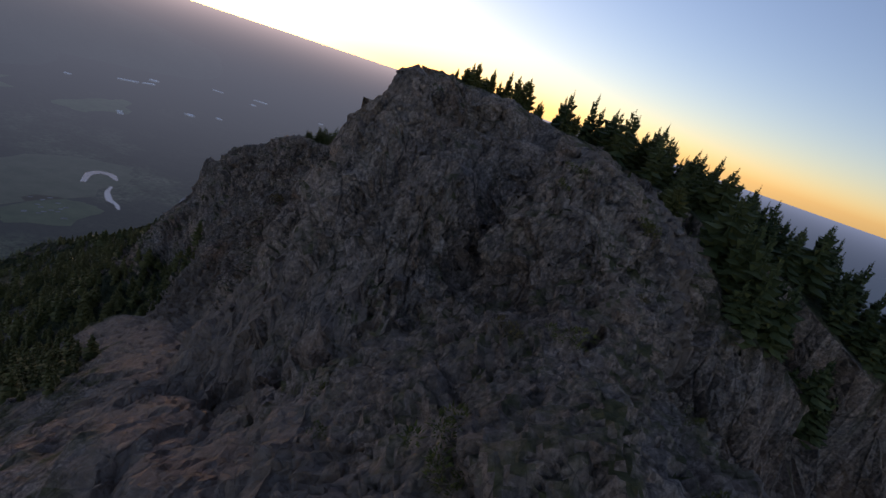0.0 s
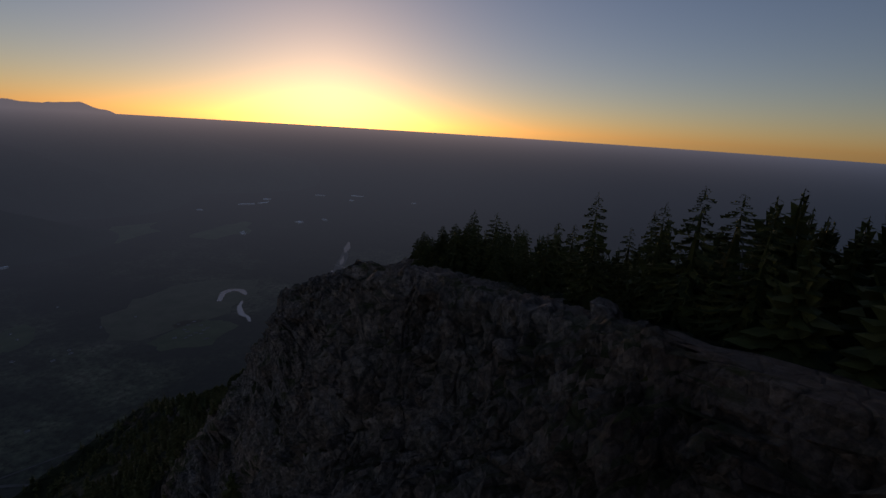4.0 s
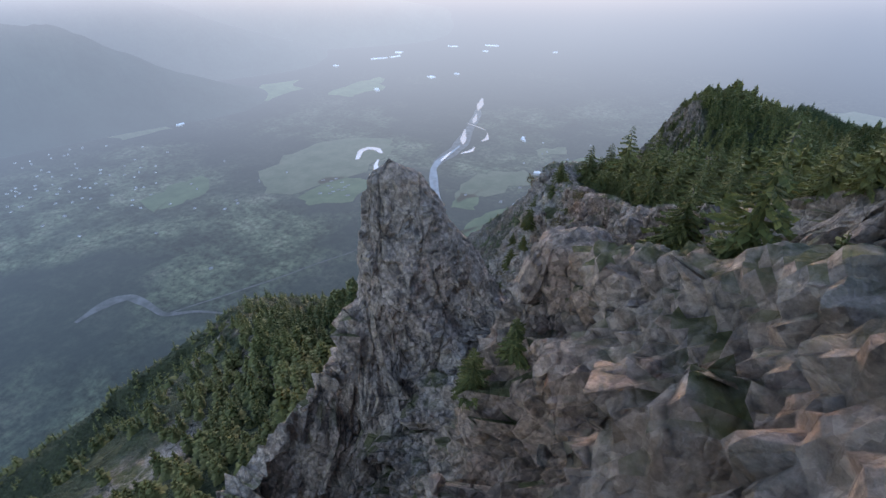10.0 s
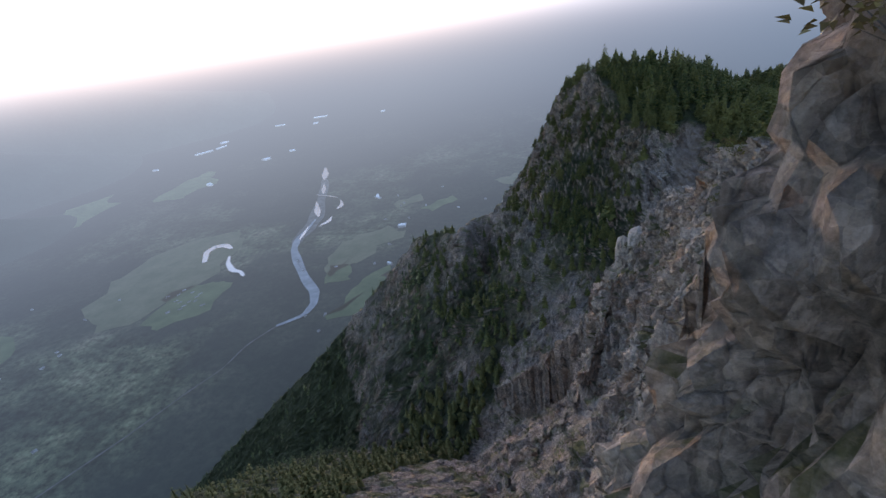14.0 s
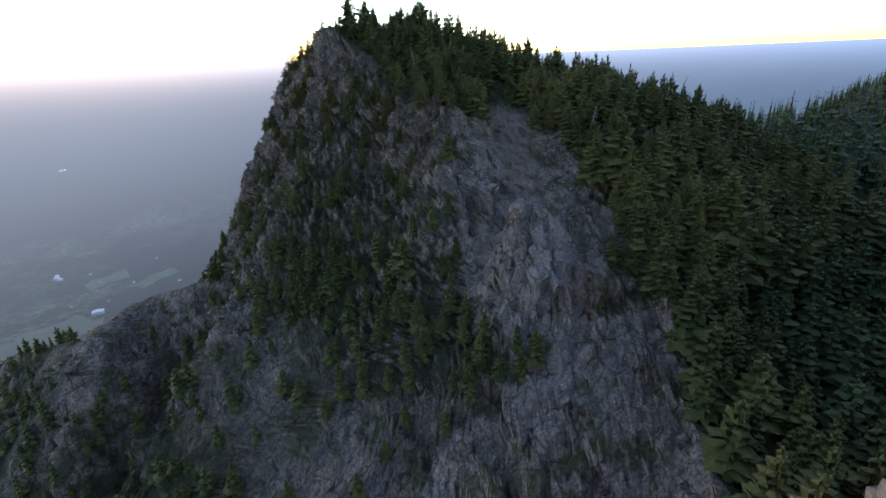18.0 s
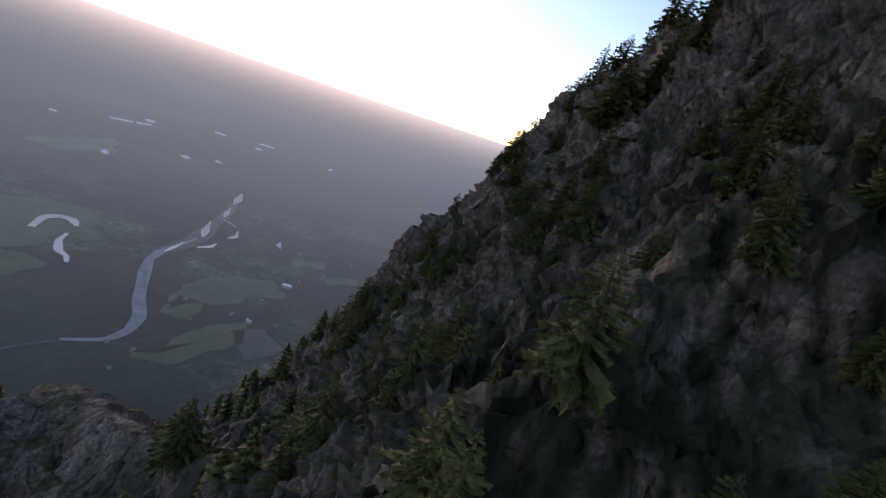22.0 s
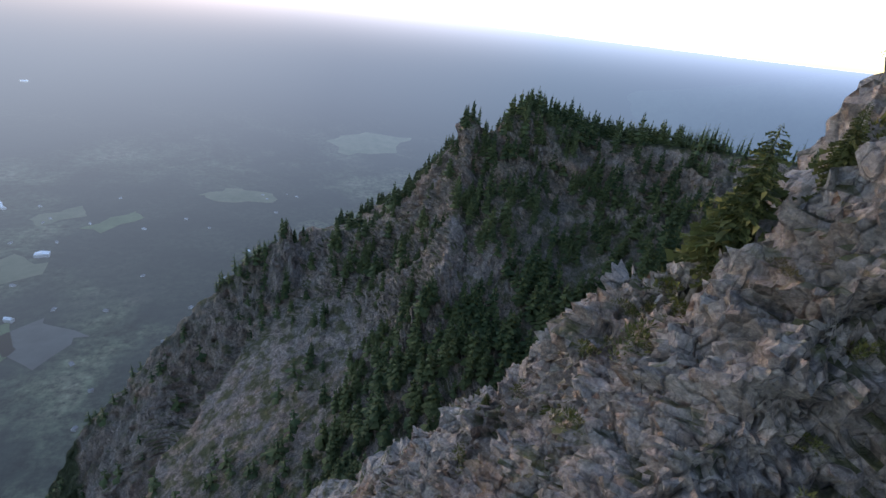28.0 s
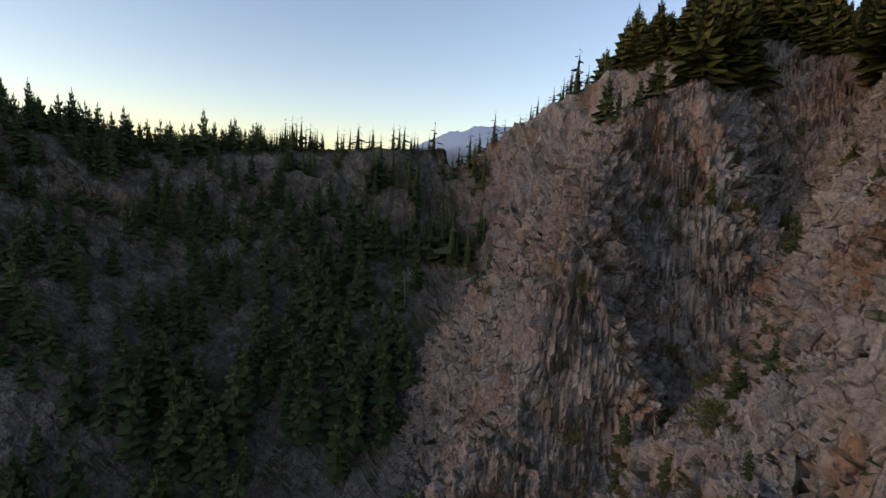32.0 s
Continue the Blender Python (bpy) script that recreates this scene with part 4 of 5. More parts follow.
# ---- shrubs on ledges ----
def shrub_arrays(seed, leaves=420):
    r = np.random.default_rng(seed)
    c = r.normal(size=(9, 3)) * (0.45, 0.45, 0.22) + (0, 0, 0.42)
    k = r.integers(0, 9, leaves)
    d = r.normal(size=(leaves, 3))
    d /= np.linalg.norm(d, axis=1)[:, None]
    p = c[k] + d * r.uniform(0.16, 0.34, leaves)[:, None]
    p[:, 2] = np.maximum(p[:, 2], 0.03)
    a = np.cross(d, r.normal(size=(leaves, 3)))
    a /= np.linalg.norm(a, axis=1)[:, None] + 1e-9
    w = r.uniform(0.05, 0.11, leaves)[:, None]
    v = np.stack([p - a * w * 0.5, p + a * w * 0.5, p + (d + (0, 0, 0.5)) * w * 1.9], 1).reshape(-1, 3)
    return v, np.arange(leaves * 3).reshape(-1, 3)


def twig_arrays(seed):
    r = np.random.default_rng(seed)
    V, F = [], []
    for _ in range(9):
        e = r.normal(size=3) * (0.4, 0.4, 0.15) + (0, 0, 0.5)
        for q, (a, b, w) in enumerate((((0, 0, -0.1), e, 0.022),)):
            a, b = np.array(a, float), np.array(b, float)
            n = len(V)
            V += [a + (w, 0, 0), a + (-w * 0.5, w * 0.8, 0), a + (-w * 0.5, -w * 0.8, 0), b]
            F += [(n, n + 1, n + 3), (n + 1, n + 2, n + 3), (n + 2, n, n + 3)]
    return np.array(V), np.array(F)


ledge = np.zeros(len(land))
cliff1 = (near_line(land, [(-95, 228), (-105, 243), (-119, 265)]) < 26) & (Z > -150)
cliff2 = (near_line(land, [(-104, 314), (-104, 346)]) < 18) & (Z > -160)
cliff3 = (near_line(land, [(-113, 512), (-113, 565), (-108, 580)]) < 30) & (Z > -195)
cliff4 = (near_line(land, [(-108, 580), (-85, 572), (-60, 566), (-30, 590)]) < 42) & (Y > 574) & (X > -140)
crestline = crest_near & (Y > 90)
start = (Y < 60) & (Y > 8) & (near_line(land, [(8, 10), (20, 38)]) < 26)
for zone, weight in ((cliff1, 1.0), (cliff2, 0.7), (cliff3, 0.8), (cliff4, 1.8), (crestline, 0.35), (start, 0.8)):
    ledge = np.maximum(ledge, zone * weight)
ledge *= np.clip((nor2[:, 2] - 0.18) / 0.3, 0, 1) * np.clip(0.35 + 1.6 * perlin(land * 0.11), 0, 1) * (dens < 0.6)
idx, r = scatter(ledge, 297, 33)
bushes = []
for s in range(8):
    bv, bf = shrub_arrays(80 + s)
    tv, tf = twig_arrays(90 + s)
    top = new("shrub")
    mat = HEATH if s in (3, 6) else SHRUB
    tagged(top, "russet heather shrub on a rock ledge" if s in (3, 6) else "yellow-green shrub growing on a rock ledge", "shrub", "shrubs on the ledges")
    part("stems", soup("stems", tv, tf), BARK, top)
    part("leaves", soup("leaves", bv, bf), mat, top)
    bushes.append(top)
for n, i in enumerate(idx):
    w = r.uniform(0.8, 2.3)
    m = Matrix.LocRotScale(land[i] - np.array([0, 0, 0.1]), Euler((0, 0, r.uniform(0, 6.28))), None)
    if n < 8:
        ob = bushes[n]
        ob.matrix_basis = m
    else:
        ob = copy_thing(bushes[n % 8], m)
    ob.scale = (w * r.uniform(0.8, 1.2), w * r.uniform(0.8, 1.2), w * r.uniform(0.7, 1.0))


# ---- dead wood ----
def dead_tree(place_at, tall, tilt, turn, seed, label):
    r = np.random.default_rng(seed)
    top = tagged(new("dead_tree"), label, "dead tree")

    def limb(name, a, b, w, parent):
        a, b = np.array(a, float), np.array(b, float)
        d = (b - a) / np.linalg.norm(b - a)
        s = np.cross(d, (0.3, 0.5, 0.8))
        s /= np.linalg.norm(s)
        u = np.cross(d, s)
        V, F = [], []
        bend = r.normal(size=3) * 0.05 * np.linalg.norm(b - a)
        for j in range(6):
            q = j / 5.0
            c = a + (b - a) * q + bend * math.sin(3.14 * q)
            for k in range(6):
                g = 6.2832 * k / 6
                V.append(c + (s * math.cos(g) + u * math.sin(g)) * w * (1 - 0.85 * q))
        for j in range(5):
            for k in range(6):
                F.append((j * 6 + k, j * 6 + (k + 1) % 6, j * 6 + 6 + (k + 1) % 6, j * 6 + 6 + k))
        return part(name, soup(name, np.array(V), np.array(F), True), DEADWOOD, parent)

    trunk = limb("trunk", (0, 0, -0.3), (0, 0, tall), 0.05 * tall ** 0.7, top)
    for j in range(11):
        z = tall * r.uniform(0.25, 0.95)
        g = r.uniform(0, 6.28)
        lo = tall * r.uniform(0.12, 0.3) * (1.2 - z / tall)
        limb("branch", (0, 0, z), (math.cos(g) * lo, math.sin(g) * lo, z + r.uniform(-0.1, 0.5) * lo), 0.018 * tall ** 0.6, trunk)
    top.matrix_basis = Matrix.LocRotScale(place_at, Euler((radians(tilt), 0, radians(turn))), None)


def on_land(x, y):
    i = np.argmin((X - x) ** 2 + (Y - y) ** 2)
    return Vector(land[i])


# firs rooted on the cliff's ledges
cliff_firs = ((-118, 254, -92, 4.5), (-116, 251, -94, 4.2), (-117, 250, -98, 3.0), (-118, 251, -104, 4.5), (-113, 250, -87, 3.0), (-114, 253, -82, 4.0), (-119, 256, -97, 3.6),
              (-123, 258, -104, 3.4), (-99, 191, -70, 3.2), (-97, 193, -68, 2.6), (-137, 464, -176, 6.0), (-114, 230, -106, 5.5), (-111, 226, -104, 6.0), (-108, 222, -102, 4.0),
              (-39, 588, -199, 4.0), (-118, 596, -194, 2.6), (-123, 596, -200, 3.0), (-120, 588, -192, 3.2), (-122, 600, -201, 2.2), (-36, 603, -197, 3.0))
for q, (x, y, z, h) in enumerate(cliff_firs):
    i = np.argmin((X - x) ** 2 + (Y - y) ** 2 + (Z - z) ** 2)
    ob = copy_thing(protos[q % len(protos)], Matrix.LocRotScale(land[i] - np.array([0, 0, 0.3]), Euler((0, 0, 1.7 * q)), None))
    ob.scale = (h * 1.2, h * 1.2, h)
dead_tree(on_land(-74, 184), 2.6, 18, 40, 1, "bleached dead snag among stones on the crest")
dead_tree(on_land(-117, 465) + Vector((0, 0, 0.8)), 6.0, 82, 80, 2, "bleached fallen log sticking out of the slope")
for q, (x, y, h) in enumerate(((-45, 402, 9), (-30, 430, 10), (-62, 420, 8), (-58, 605, 7), (-95, 470, 7), (-88, 452, 8), (-20, 110, 6), (-2, 655, 10), (20, 655, 9))):
    dead_tree(on_land(x, y), h, 4, 30 * q, 10 + q, "grey standing dead fir among living trees")


# ---- valley ----
MID = (-110.0, 300.0, -70.0)
DEEP = 830.0
SUN_WAY = (-math.sin(radians(SUN_TURN)), math.cos(radians(SUN_TURN)), 0.0)


def valley_point(x, y, lift=0.0):
    """Plan place on the valley floor -> place on the sheet, drawn together towards the horizon to fit the camera's
    view.
    """
    dx, dy = np.asarray(x, float) - MID[0], np.asarray(y, float) - MID[1]
    r = np.hypot(dx, dy) + 1e-9
    f = np.where(r < 2600, r, 2600 + 1900 * (1 - np.exp(-(r - 2600) / 1900.0)))
    s = f / r
    return np.stack([MID[0] + dx * s, MID[1] + dy * s, MID[2] - (DEEP - lift) * s], -1)


def painted_haze(k, near=300.0, far=4500.0, gain=0.122, rim_gain=0.26):
    """Haze painted as emission on distant surfaces, growing with the distance from MID."""
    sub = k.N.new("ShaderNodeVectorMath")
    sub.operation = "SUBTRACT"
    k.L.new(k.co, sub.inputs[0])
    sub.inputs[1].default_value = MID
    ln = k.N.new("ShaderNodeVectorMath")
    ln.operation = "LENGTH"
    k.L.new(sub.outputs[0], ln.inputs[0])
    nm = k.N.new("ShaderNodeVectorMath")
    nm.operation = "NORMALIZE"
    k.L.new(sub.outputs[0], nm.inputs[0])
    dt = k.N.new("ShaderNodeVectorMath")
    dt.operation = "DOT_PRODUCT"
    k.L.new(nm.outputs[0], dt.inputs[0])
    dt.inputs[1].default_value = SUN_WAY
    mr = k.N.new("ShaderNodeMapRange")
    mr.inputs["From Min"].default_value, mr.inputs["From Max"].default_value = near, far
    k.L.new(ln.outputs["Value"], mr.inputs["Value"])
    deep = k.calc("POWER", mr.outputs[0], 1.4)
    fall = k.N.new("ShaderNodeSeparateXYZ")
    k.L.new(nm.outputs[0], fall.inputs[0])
    rim = k.calc("EXPONENT", k.calc("MULTIPLY", k.calc("MINIMUM", fall.outputs[2], 0.0), 36.0))  # painted haze brightens steeply near the horizon
    # haze colours painted by bearing, brighter towards the sun
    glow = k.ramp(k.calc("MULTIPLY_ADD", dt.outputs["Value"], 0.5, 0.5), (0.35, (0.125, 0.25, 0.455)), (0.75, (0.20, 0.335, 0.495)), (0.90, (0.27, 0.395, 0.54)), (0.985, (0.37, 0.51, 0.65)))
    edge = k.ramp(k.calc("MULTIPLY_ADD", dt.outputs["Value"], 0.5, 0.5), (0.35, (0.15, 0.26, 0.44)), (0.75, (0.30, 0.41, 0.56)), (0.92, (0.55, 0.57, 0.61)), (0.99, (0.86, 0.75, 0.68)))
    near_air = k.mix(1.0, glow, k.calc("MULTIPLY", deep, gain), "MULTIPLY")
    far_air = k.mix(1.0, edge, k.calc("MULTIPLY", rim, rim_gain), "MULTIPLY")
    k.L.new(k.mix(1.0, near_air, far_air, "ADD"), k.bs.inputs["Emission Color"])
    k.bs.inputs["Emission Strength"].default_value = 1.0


def valley_sheet():
    rad = np.concatenate([np.linspace(1, 2600, 90), 2600 + np.geomspace(30, 900000, 120)])
    ang = np.linspace(0, 2 * math.pi, 241)
    aa, rr = np.meshgrid(ang, rad, indexing="ij")
    v = valley_point(MID[0] + rr.ravel() * np.cos(aa.ravel()), MID[1] + rr.ravel() * np.sin(aa.ravel()))
    return v[:, :], len(ang), len(rad)


def valley_material():
    k = Maker("valley_floor")
    woods = k.noise(0.0045, 9, 0.66, None, 0.4)
    c = k.ramp(woods, (0.36, (0.012, 0.019, 0.013)), (0.48, (0.040, 0.048, 0.028)), (0.56, (0.085, 0.092, 0.05)), (0.68, (0.15, 0.13, 0.08)))
    c = k.mix(1.0, c, k.ramp(k.noise(0.04, 9, 0.78), (0.38, 0.08), (0.62, 0.92)), "OVERLAY")
    c = k.mix(k.ramp(k.noise(0.0014, 4, 0.5), (0.46, 0.0), (0.56, 0.85)), c, (0.018, 0.026, 0.022))
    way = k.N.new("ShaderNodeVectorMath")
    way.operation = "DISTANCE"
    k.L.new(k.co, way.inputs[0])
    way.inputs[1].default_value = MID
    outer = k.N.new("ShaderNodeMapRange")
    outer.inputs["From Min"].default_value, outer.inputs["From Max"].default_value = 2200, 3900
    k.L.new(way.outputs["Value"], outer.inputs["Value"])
    c = k.mix(outer.outputs[0], c, (0.010, 0.013, 0.012))  # colour darkened with distance, standing in for light lost in haze
    k.done(c, 1.0, None, 0.0)
    # the floor emits a painted haze glow
    painted_haze(k)
    return k.m


def flat_material(name, a, b, scale, rough=1.0, spec=0.0):
    k = Maker(name)
    k.done(k.ramp(k.noise(scale, 6, 0.65), (0.35, a), (0.65, b)), rough, None, spec)
    # fields, gravel, dull water and buildings emit the same painted haze
    painted_haze(k)
    return k.m


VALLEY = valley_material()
FIELD = flat_material("meadow", (0.055, 0.078, 0.035), (0.10, 0.12, 0.055), 0.012)
STUBBLE = flat_material("stubble_field", (0.075, 0.085, 0.045), (0.13, 0.12, 0.07), 0.012)
PLOUGHED = flat_material("ploughed_field", (0.07, 0.065, 0.055), (0.10, 0.095, 0.08), 0.01)
GRAVEL = flat_material("gravel_bar", (0.06, 0.058, 0.052), (0.14, 0.13, 0.12), 0.03)
ROOF = flat_material("pale_metal_roof", (0.45, 0.45, 0.45), (0.6, 0.6, 0.6), 0.05, 0.5, 0.3)
TILES = flat_material("house_roof", (0.10, 0.095, 0.095), (0.26, 0.25, 0.25), 0.03)
HOUSE = flat_material("house_wall", (0.25, 0.24, 0.23), (0.4, 0.39, 0.37), 0.03)


def water_material():
    k = Maker("river_water")
    k.done((0.12, 0.125, 0.13), 0.2, k.bump(k.noise(0.15, 4, 0.6), 0.05, 0.5), 1.0)
    k.bs.inputs["IOR"].default_value = 1.7
    # painted haze emission on top of the water's own reflection
    painted_haze(k)
    return k.m


WATER = water_material()
DULL = flat_material("dull_river_water", (0.16, 0.165, 0.17), (0.27, 0.275, 0.28), 0.02, 0.8, 0.1)
vv, vr, vc = valley_sheet()
i = np.arange(vr * vc).reshape(vr, vc)
me = soup("valley", vv, np.stack([i[:-1, :-1], i[:-1, 1:], i[1:, 1:], i[1:, :-1]], -1).reshape(-1, 4)[:, ::-1], True)
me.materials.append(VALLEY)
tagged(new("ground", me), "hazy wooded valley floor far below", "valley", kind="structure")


def polygon(name, pts, mat, lift, label, category, kind=""):
    """A flat patch on the valley floor with a slightly uneven edge."""
    r = np.random.default_rng(len(name) + int(abs(pts[0][0])))
    ring = []
    for (ax, ay), (bx, by) in zip(pts, pts[1:] + pts[:1]):
        for u in (0, 0.25, 0.5, 0.75):
            j = 0.07 * math.hypot(bx - ax, by - ay)
            ring.append((ax + u * (bx - ax) + r.normal() * j, ay + u * (by - ay) + r.normal() * j))
    p = np.array(ring)
    v = np.concatenate([valley_point(p[:, 0], p[:, 1], lift), [valley_point(*p.mean(0), lift)]])
    n = len(p)
    f = [(n, a, (a + 1) % n) for a in range(n)]
    ob = part(name, soup(name, v, f), mat)
    return tagged(ob, label, category, kind=kind)


def ribbon(name, pts, widths, mat, lift, label, category, wobble=0.0, kind=""):
    p = np.array(pts, float)
    t = np.linspace(0, len(p) - 1, len(p) * 10)
    q = np.stack([np.interp(t, range(len(p)), p[:, 0]), np.interp(t, range(len(p)), p[:, 1])], 1)
    for _ in range(6):
        q[1:-1] = (q[:-2] + 2 * q[1:-1] + q[2:]) / 4
    w = np.interp(t, range(len(p)), widths)
    w = w * (1 + wobble * perlin(np.stack([t * 0.9, t * 0, t * 0 + 0.3], 1)) * 2)
    d = np.gradient(q, axis=0)
    d /= np.linalg.norm(d, axis=1)[:, None] + 1e-9
    s = np.stack([-d[:, 1], d[:, 0]], 1)
    a, b = q + s * w[:, None] / 2, q - s * w[:, None] / 2
    v = np.concatenate([valley_point(a[:, 0], a[:, 1], lift), valley_point(b[:, 0], b[:, 1], lift)])
    n = len(q)
    f = [(j, n + j, n + j + 1, j + 1) for j in range(n - 1)]
    ob = part(name, soup(name, v, f), mat)
    return tagged(ob, label, category, kind=kind)


RIVER = [(-1558, 3243), (-1470, 3000), (-1415, 2889), (-1311, 2566), (-1229, 2301), (-1218, 2182), (-1219, 2069), (-1187, 1958), (-1107, 1831), (-1009, 1688), (-933, 1599), (-901, 1518),
         (-907, 1450), (-979, 1392), (-1031, 1296), (-1046, 1189), (-1098, 1087), (-1152, 953), (-1296, 670)]
ribbon("gravel_bed", RIVER[:9], [16, 26, 50, 80, 85, 70, 45, 24, 12], GRAVEL, 2, "grey gravel bed along the braided river", "gravel bar", 0.5, "structure")
ribbon("water_river", RIVER[4:14], [14, 20, 30, 40, 40, 34, 32, 30, 22, 10], DULL, 4, "grey river winding across the valley", "river", 0.35, "structure")
ribbon("water_river", RIVER[12:], [12, 7, 6, 6, 5, 5, 4], GRAVEL, 3.5, "thin grey lower river among trees", "river", 0.5, "structure")
for pts, widths in (([(-1558, 3243), (-1500, 3100), (-1450, 2960)], [20, 55, 8]), ([(-1420, 2880), (-1380, 2780), (-1345, 2690)], [8, 34, 10]), ([(-1335, 2560), (-1270, 2420), (-1225, 2330)], [12, 42, 6]),
                    ([(-1190, 2560), (-1150, 2470), (-1160, 2420)], [6, 30, 8]), ([(-1150, 2320), (-1140, 2260), (-1170, 2200)], [6, 30, 5]), ([(-1228, 2210), (-1215, 2130), (-1205, 2060)], [6, 20, 6]),
                    ([(-1390, 2680), (-1290, 2640), (-1220, 2600)], [4, 12, 4])):
    ribbon("water_reach", pts, widths, WATER, 4.5, "bright reach of the braided river", "river", 0.5, "structure")
ribbon("water_oxbow", [(-1584, 1886), (-1644, 1990), (-1636, 2045), (-1586, 2054), (-1526, 2012)], [26, 34, 36, 48, 12], WATER, 4, "curved oxbow pond among meadows", "pond", 0.3, "structure")
ribbon("water_pond", [(-1488, 1932), (-1454, 1864), (-1388, 1795), (-1342, 1780), (-1304, 1741)], [14, 22, 25, 22, 10], WATER, 4, "narrow curved pond among meadows", "pond", 0.3, "structure")
ribbon("gravel_bend", [(-1480, 530), (-1492, 590), (-1490, 637), (-1464, 674), (-1393, 678), (-1296, 670), (-1230, 730), (-1115, 775)], [14, 34, 42, 38, 24, 16, 9, 5], GRAVEL, 2.5, "grey gravel bend of the river", "gravel bar", 0.3, "structure")
for pts, mat, what in (
        ([(-1831, 1498), (-1960, 1819), (-1875, 2109), (-1599, 2242), (-1500, 2050), (-1450, 1786), (-1554, 1458), (-1675, 1380)], STUBBLE, "yellowed"),
        ([(-1535, 1438), (-1563, 1644), (-1433, 1713), (-1331, 1695), (-1291, 1522), (-1436, 1392)], FIELD, "green"),
        ([(-2101, 1088), (-2099, 1226), (-2082, 1384), (-1906, 1274), (-1907, 1140), (-1940, 1029)], FIELD, "green"),
        ([(-990, 1798), (-955, 2050), (-798, 2147), (-718, 2063), (-838, 1832), (-921, 1708)], STUBBLE, "yellowed"),
        ([(-829, 1424), (-785, 1644), (-700, 1784), (-640, 1640), (-740, 1440)], FIELD, "green"),
        ([(-3112, 2425), (-3327, 2820), (-3222, 3072), (-2942, 2854), (-2874, 2455)], FIELD, "green"),
        ([(-2664, 2836), (-2687, 3190), (-2634, 3496), (-2426, 3239), (-2426, 2858)], FIELD, "green"),
        ([(-3186, 1460), (-3272, 1687), (-3165, 1890), (-2912, 1754), (-2909, 1503)], STUBBLE, "yellowed"),
        ([(-867, 2444), (-747, 2549), (-692, 2454), (-813, 2369)], STUBBLE, "yellowed"),
        ([(-693, 2349), (-559, 2491), (-510, 2410), (-620, 2302)], FIELD, "green"),
        ([(-922, 1660), (-948, 1790), (-871, 1798), (-818, 1675)], FIELD, "green"),
        ([(-703, 1676), (-666, 1789), (-530, 1698), (-587, 1573)], PLOUGHED, "dark ploughed"),
        ([(-371, 2677), (-208, 2749), (-34, 2670), (-75, 2549), (-271, 2584)], STUBBLE, "yellowed"),
        ([(334, 3727), (626, 4032), (936, 3904), (730, 3479), (418, 3381)], STUBBLE, "yellowed")):
    polygon("field", pts, mat, 1.5, what + " field on the valley floor", "field")


def box_arrays(cx, cy, w, d, h, turn):
    c, s = math.cos(turn), math.sin(turn)
    pl = [(-w / 2, -d / 2), (w / 2, -d / 2), (w / 2, d / 2), (-w / 2, d / 2)]
    pl = [(cx + c * a - s * b, cy + s * a + c * b) for a, b in pl]
    low = valley_point([p[0] for p in pl], [p[1] for p in pl], 0)
    high = valley_point([p[0] for p in pl], [p[1] for p in pl], h)
    mid = [((pl[0][0] + pl[3][0]) / 2, (pl[0][1] + pl[3][1]) / 2), ((pl[1][0] + pl[2][0]) / 2, (pl[1][1] + pl[2][1]) / 2)]
    rid = valley_point([p[0] for p in mid], [p[1] for p in mid], h * 1.45)
    walls = (np.concatenate([low, high]), [(a, (a + 1) % 4, 4 + (a + 1) % 4, 4 + a) for a in range(4)])
    roof = (np.concatenate([high, rid]), [(0, 1, 5, 4), (2, 3, 4, 5), (1, 2, 5, 5), (3, 0, 4, 4)])
    return walls, roof


def house(cx, cy, w, d, h, turn, name="house", label="pale house among trees on the valley floor"):
    top = tagged(new(name), label, "house" if name == "house" else "building", "buildings of the valley")
    (wv, wf), (rv, rf) = box_arrays(cx, cy, w, d, h, turn)
    part("wall", soup("wall", wv, wf), HOUSE, top)
    me = bpy.data.meshes.new("roof")
    me.from_pydata([tuple(p) for p in rv], [], [(0, 1, 5, 4), (2, 3, 4, 5), (1, 2, 5), (3, 0, 4)])
    part("roof", me, TILES if name == "house" else ROOF, top)


rh = np.random.default_rng(5)
for cx, cy, w, d in ((-3570, 1060, 300, 90), (-2945, 2024, 150, 60), (-2905, 1825, 60, 30), (-3169, 4175, 220, 50), (-3196, 4556, 90, 120), (-2249, 3678, 60, 110), (-3085, 4329, 160, 40), (-3301, 3682, 60, 40),
                     (-2879, 5156, 150, 40), (-2402, 5037, 60, 80), (-976, 2563, 60, 24), (-1721, 5278, 60, 60), (-2362, 3083, 40, 40), (-2115, 3882, 60, 50), (-698, 1779, 26, 18),
                     (-968, 2542, 50, 20), (-2397, 3116, 46, 30), (-169, 2082, 26, 16), (2300, 4700, 120, 60), (-2500, 5400, 200, 60), (-736, 2137, 30, 60)):
    house(cx, cy, w * 0.75, d * 0.6, 9, rh.uniform(0, 3), "warehouse", "large pale-roofed building on the valley floor")
for n in range(120):
    cx, cy = rh.normal() * 420 - 2550, rh.normal() * 300 + 950
    house(cx, cy, rh.uniform(8, 13), rh.uniform(7, 9), 4, rh.uniform(0, 3))
for n in range(16):
    house(-1480 + rh.normal() * 60, 1560 + rh.normal() * 30, 15, 5, 3, 0.9)
for n in range(40):
    house(rh.uniform(-950, 100), rh.uniform(1300, 2700), rh.uniform(8, 13), rh.uniform(7, 9), 4, rh.uniform(0, 3))
bt = tagged(new("bridge"), "low road bridge over the river", "bridge")
(wv, wf), (rv, rf) = box_arrays(-1083, 1803, 110, 9, 7, 2.2)
part("deck", soup("deck", wv, wf), HOUSE, bt)


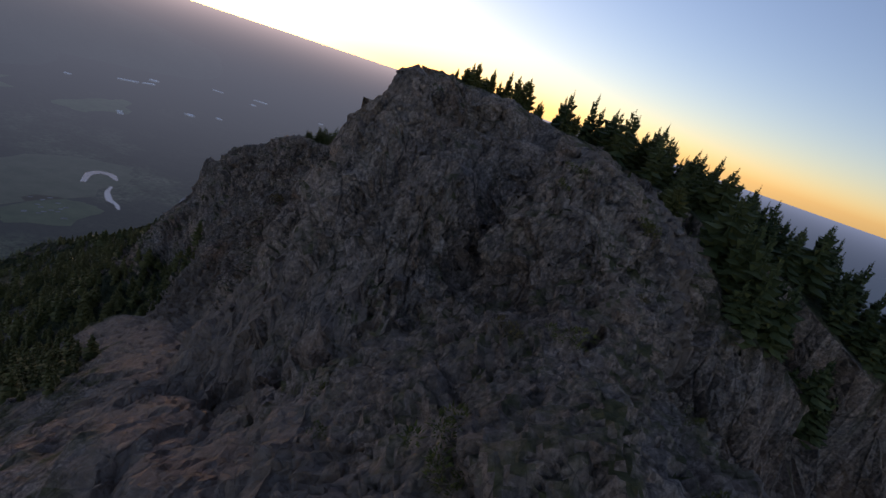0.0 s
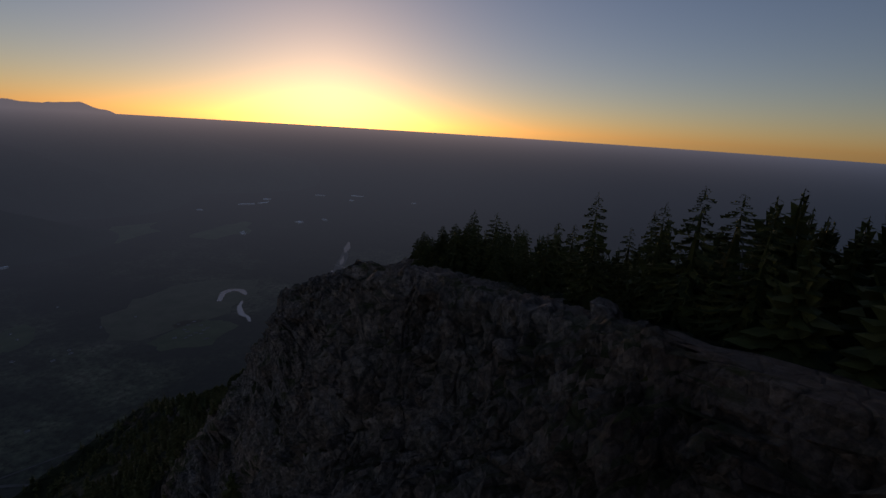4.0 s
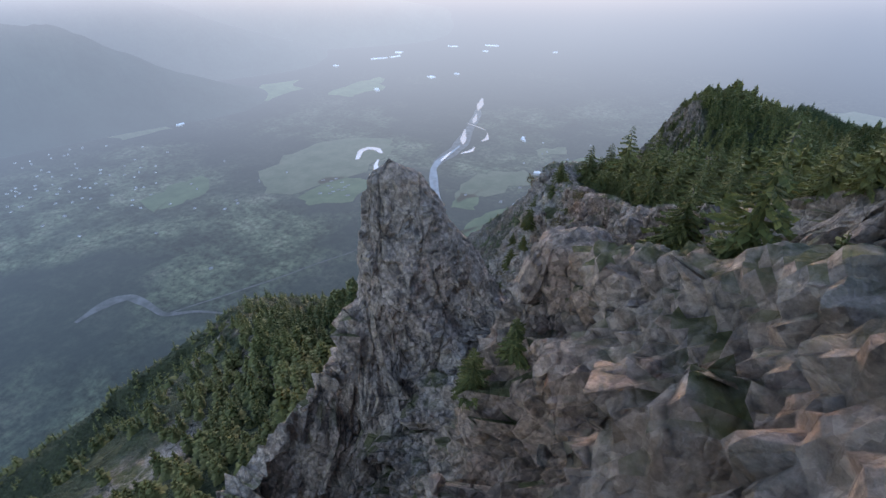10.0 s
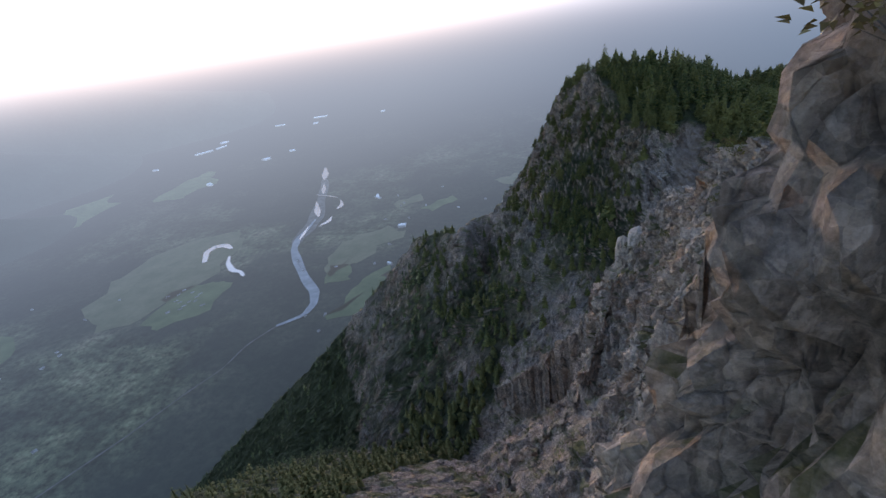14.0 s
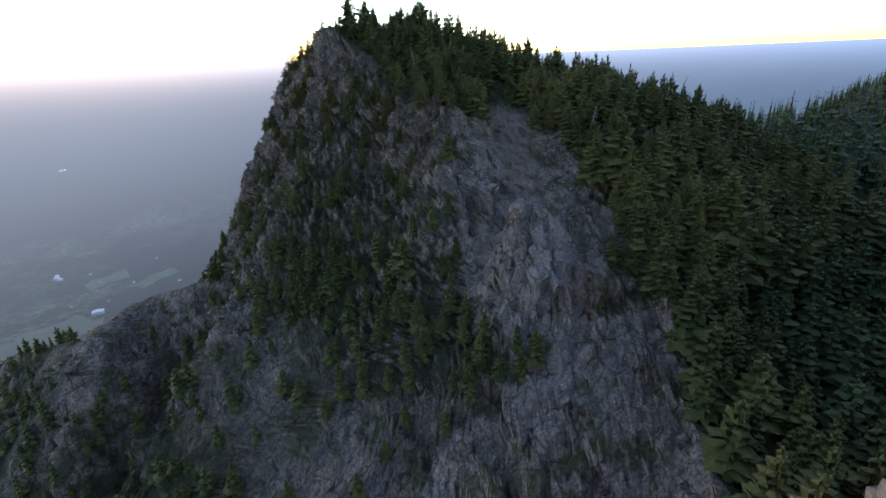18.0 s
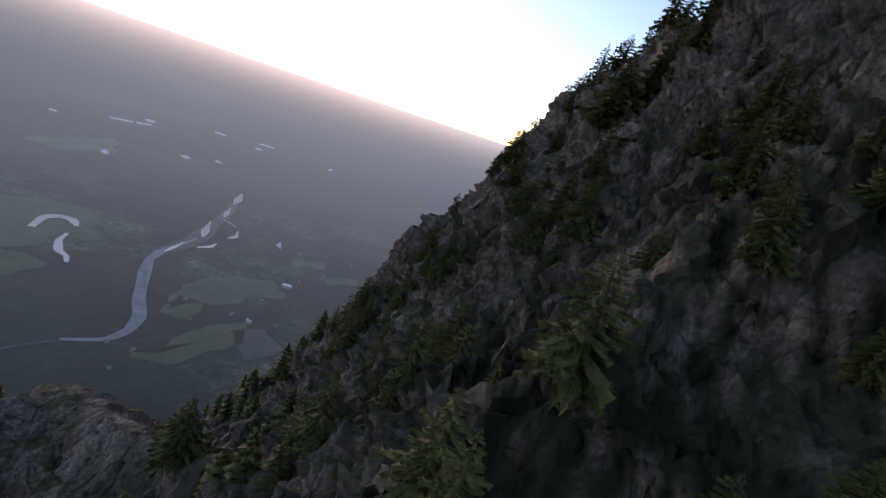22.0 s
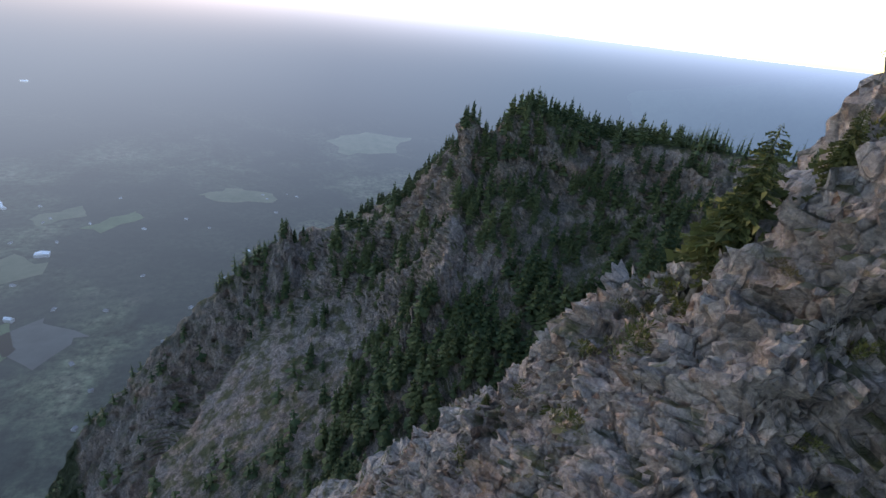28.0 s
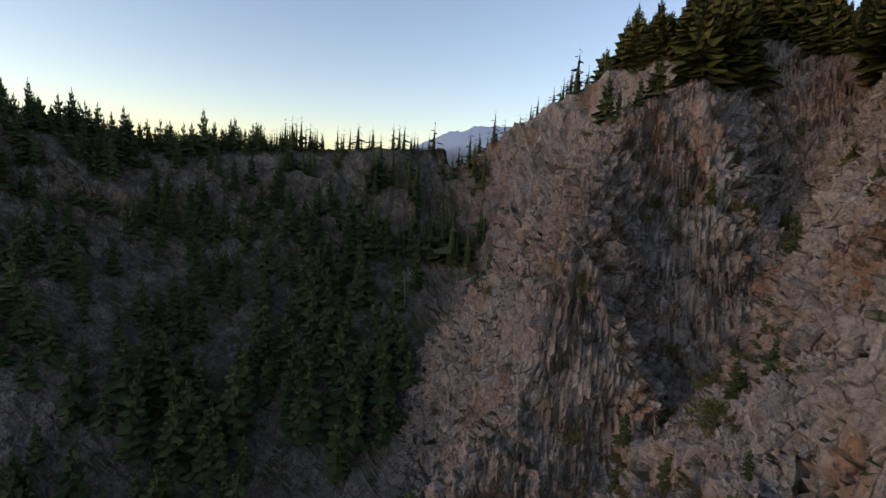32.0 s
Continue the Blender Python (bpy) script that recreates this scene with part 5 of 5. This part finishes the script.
# ---- far hills ----
def sheet_height(r):
    """Height of the valley sheet at r from the middle, on the sheet."""
    big = np.where(r < 2600, r, 2600 - 1900 * np.log(np.maximum(1 - (r - 2600) / 1900.0, 1e-4)))
    return MID[2] - DEEP * r / big


def far_hills(name, start, end, dist, heights, seed, label, depth=420):
    """A long hill on the horizon, between bearings in degrees left of +y; heights over the eye's level."""
    n, m = 260, 9
    b = np.linspace(start, end, n)
    u = np.linspace(0, 1, n)
    foot = float(sheet_height(np.array(dist))) - MID[2]
    base = np.interp(u, np.linspace(0, 1, len(heights)), heights)
    pr = np.stack([b * 0.22, b * 0 + seed, b * 0], 1)
    tall = (base - foot) * (1 + 0.10 * fbm(pr, 5))
    taper = np.minimum(1, np.minimum(u, 1 - u) / 0.3) ** 1.2
    rows = []
    for k in range(m):
        q = k / (m - 1.0)
        r = dist - depth + 1.25 * depth * q
        rise = math.sin(min(q / 0.8, 1.0) * math.pi / 2) if q <= 0.8 else 1 - (q - 0.8) * 1.5
        wob = 1 + 0.16 * fbm(np.stack([b * 0.5, b * 0 + seed + 2.5 * q, b * 0], 1), 4) * min(1, 3 * (0.8 - q) if q < 0.8 else 0)
        x, y = MID[0] - np.sin(np.radians(b)) * r, MID[1] + np.cos(np.radians(b)) * r
        low = float(sheet_height(np.array(min(r, 4480.0)))) - 45
        rows.append(np.stack([x, y, low + (tall + 45) * taper * rise * wob], 1))
    v = np.concatenate(rows)
    i = np.arange(m * n).reshape(m, n)
    f = np.stack([i[:-1, :-1], i[:-1, 1:], i[1:, 1:], i[1:, :-1]], -1).reshape(-1, 4)
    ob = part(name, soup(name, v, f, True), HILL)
    tagged(ob, label, "hills", kind="structure")


def hill_material():
    k = Maker("far_hill_woods")
    k.done(k.ramp(k.noise(0.006, 6, 0.6), (0.35, (0.018, 0.026, 0.02)), (0.7, (0.03, 0.04, 0.03))), 1.0, None, 0.0)
    # hills turn pale and blue by painted haze emission
    painted_haze(k)
    return k.m


HILL = hill_material()
far_hills("backdrop_hills", 26, 116, 4400, [0, 70, 80, 75, 60, 50, 60, 70, 70], 4.0, "blue hazy hills on the western horizon", 300)
far_hills("backdrop_hills", 40, 116, 4150, [-300, -190, -110, -50, -40, 0, 20, 20], 1.0, "wooded hazy hills beyond the valley")
far_hills("backdrop_ridge", 47, 118, 3500, [-560, -380, -240, -170, -130, -100, -80], 2.0, "dark wooded ridge across the valley")
far_hills("backdrop_range", -100, -36, 4440, [50, 40, 10, -30, -70, -110, -170], 3.0, "pale blue mountain range to the north")


def near_mountain():
    """The wooded mountain to the north-east."""
    n, m = 90, 60
    gx, gy = np.meshgrid(np.linspace(-1, 1, n), np.linspace(-1, 1, m))
    r = np.hypot(gx, gy)
    h = np.cos(np.minimum(r, 1) * math.pi / 2) ** 1.3
    x, y = 1900 + gx * 800, 700 + gy * 800
    z = -330 + 340 * h + 50 * h * fbm(np.stack([gx * 4, gy * 4, gx * 0], -1).reshape(-1, 3), 5, True).reshape(m, n)
    z = z - 600 * np.clip((r - 0.9) / 0.3, 0, 1)
    me = grid_mesh("mountain_north_east", np.stack([x, y, z], -1).reshape(-1, 3), m, n, True)
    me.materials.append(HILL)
    tagged(new("backdrop_mountain", me), "large wooded mountain beyond the ridge", "mountain", kind="structure")


near_mountain()
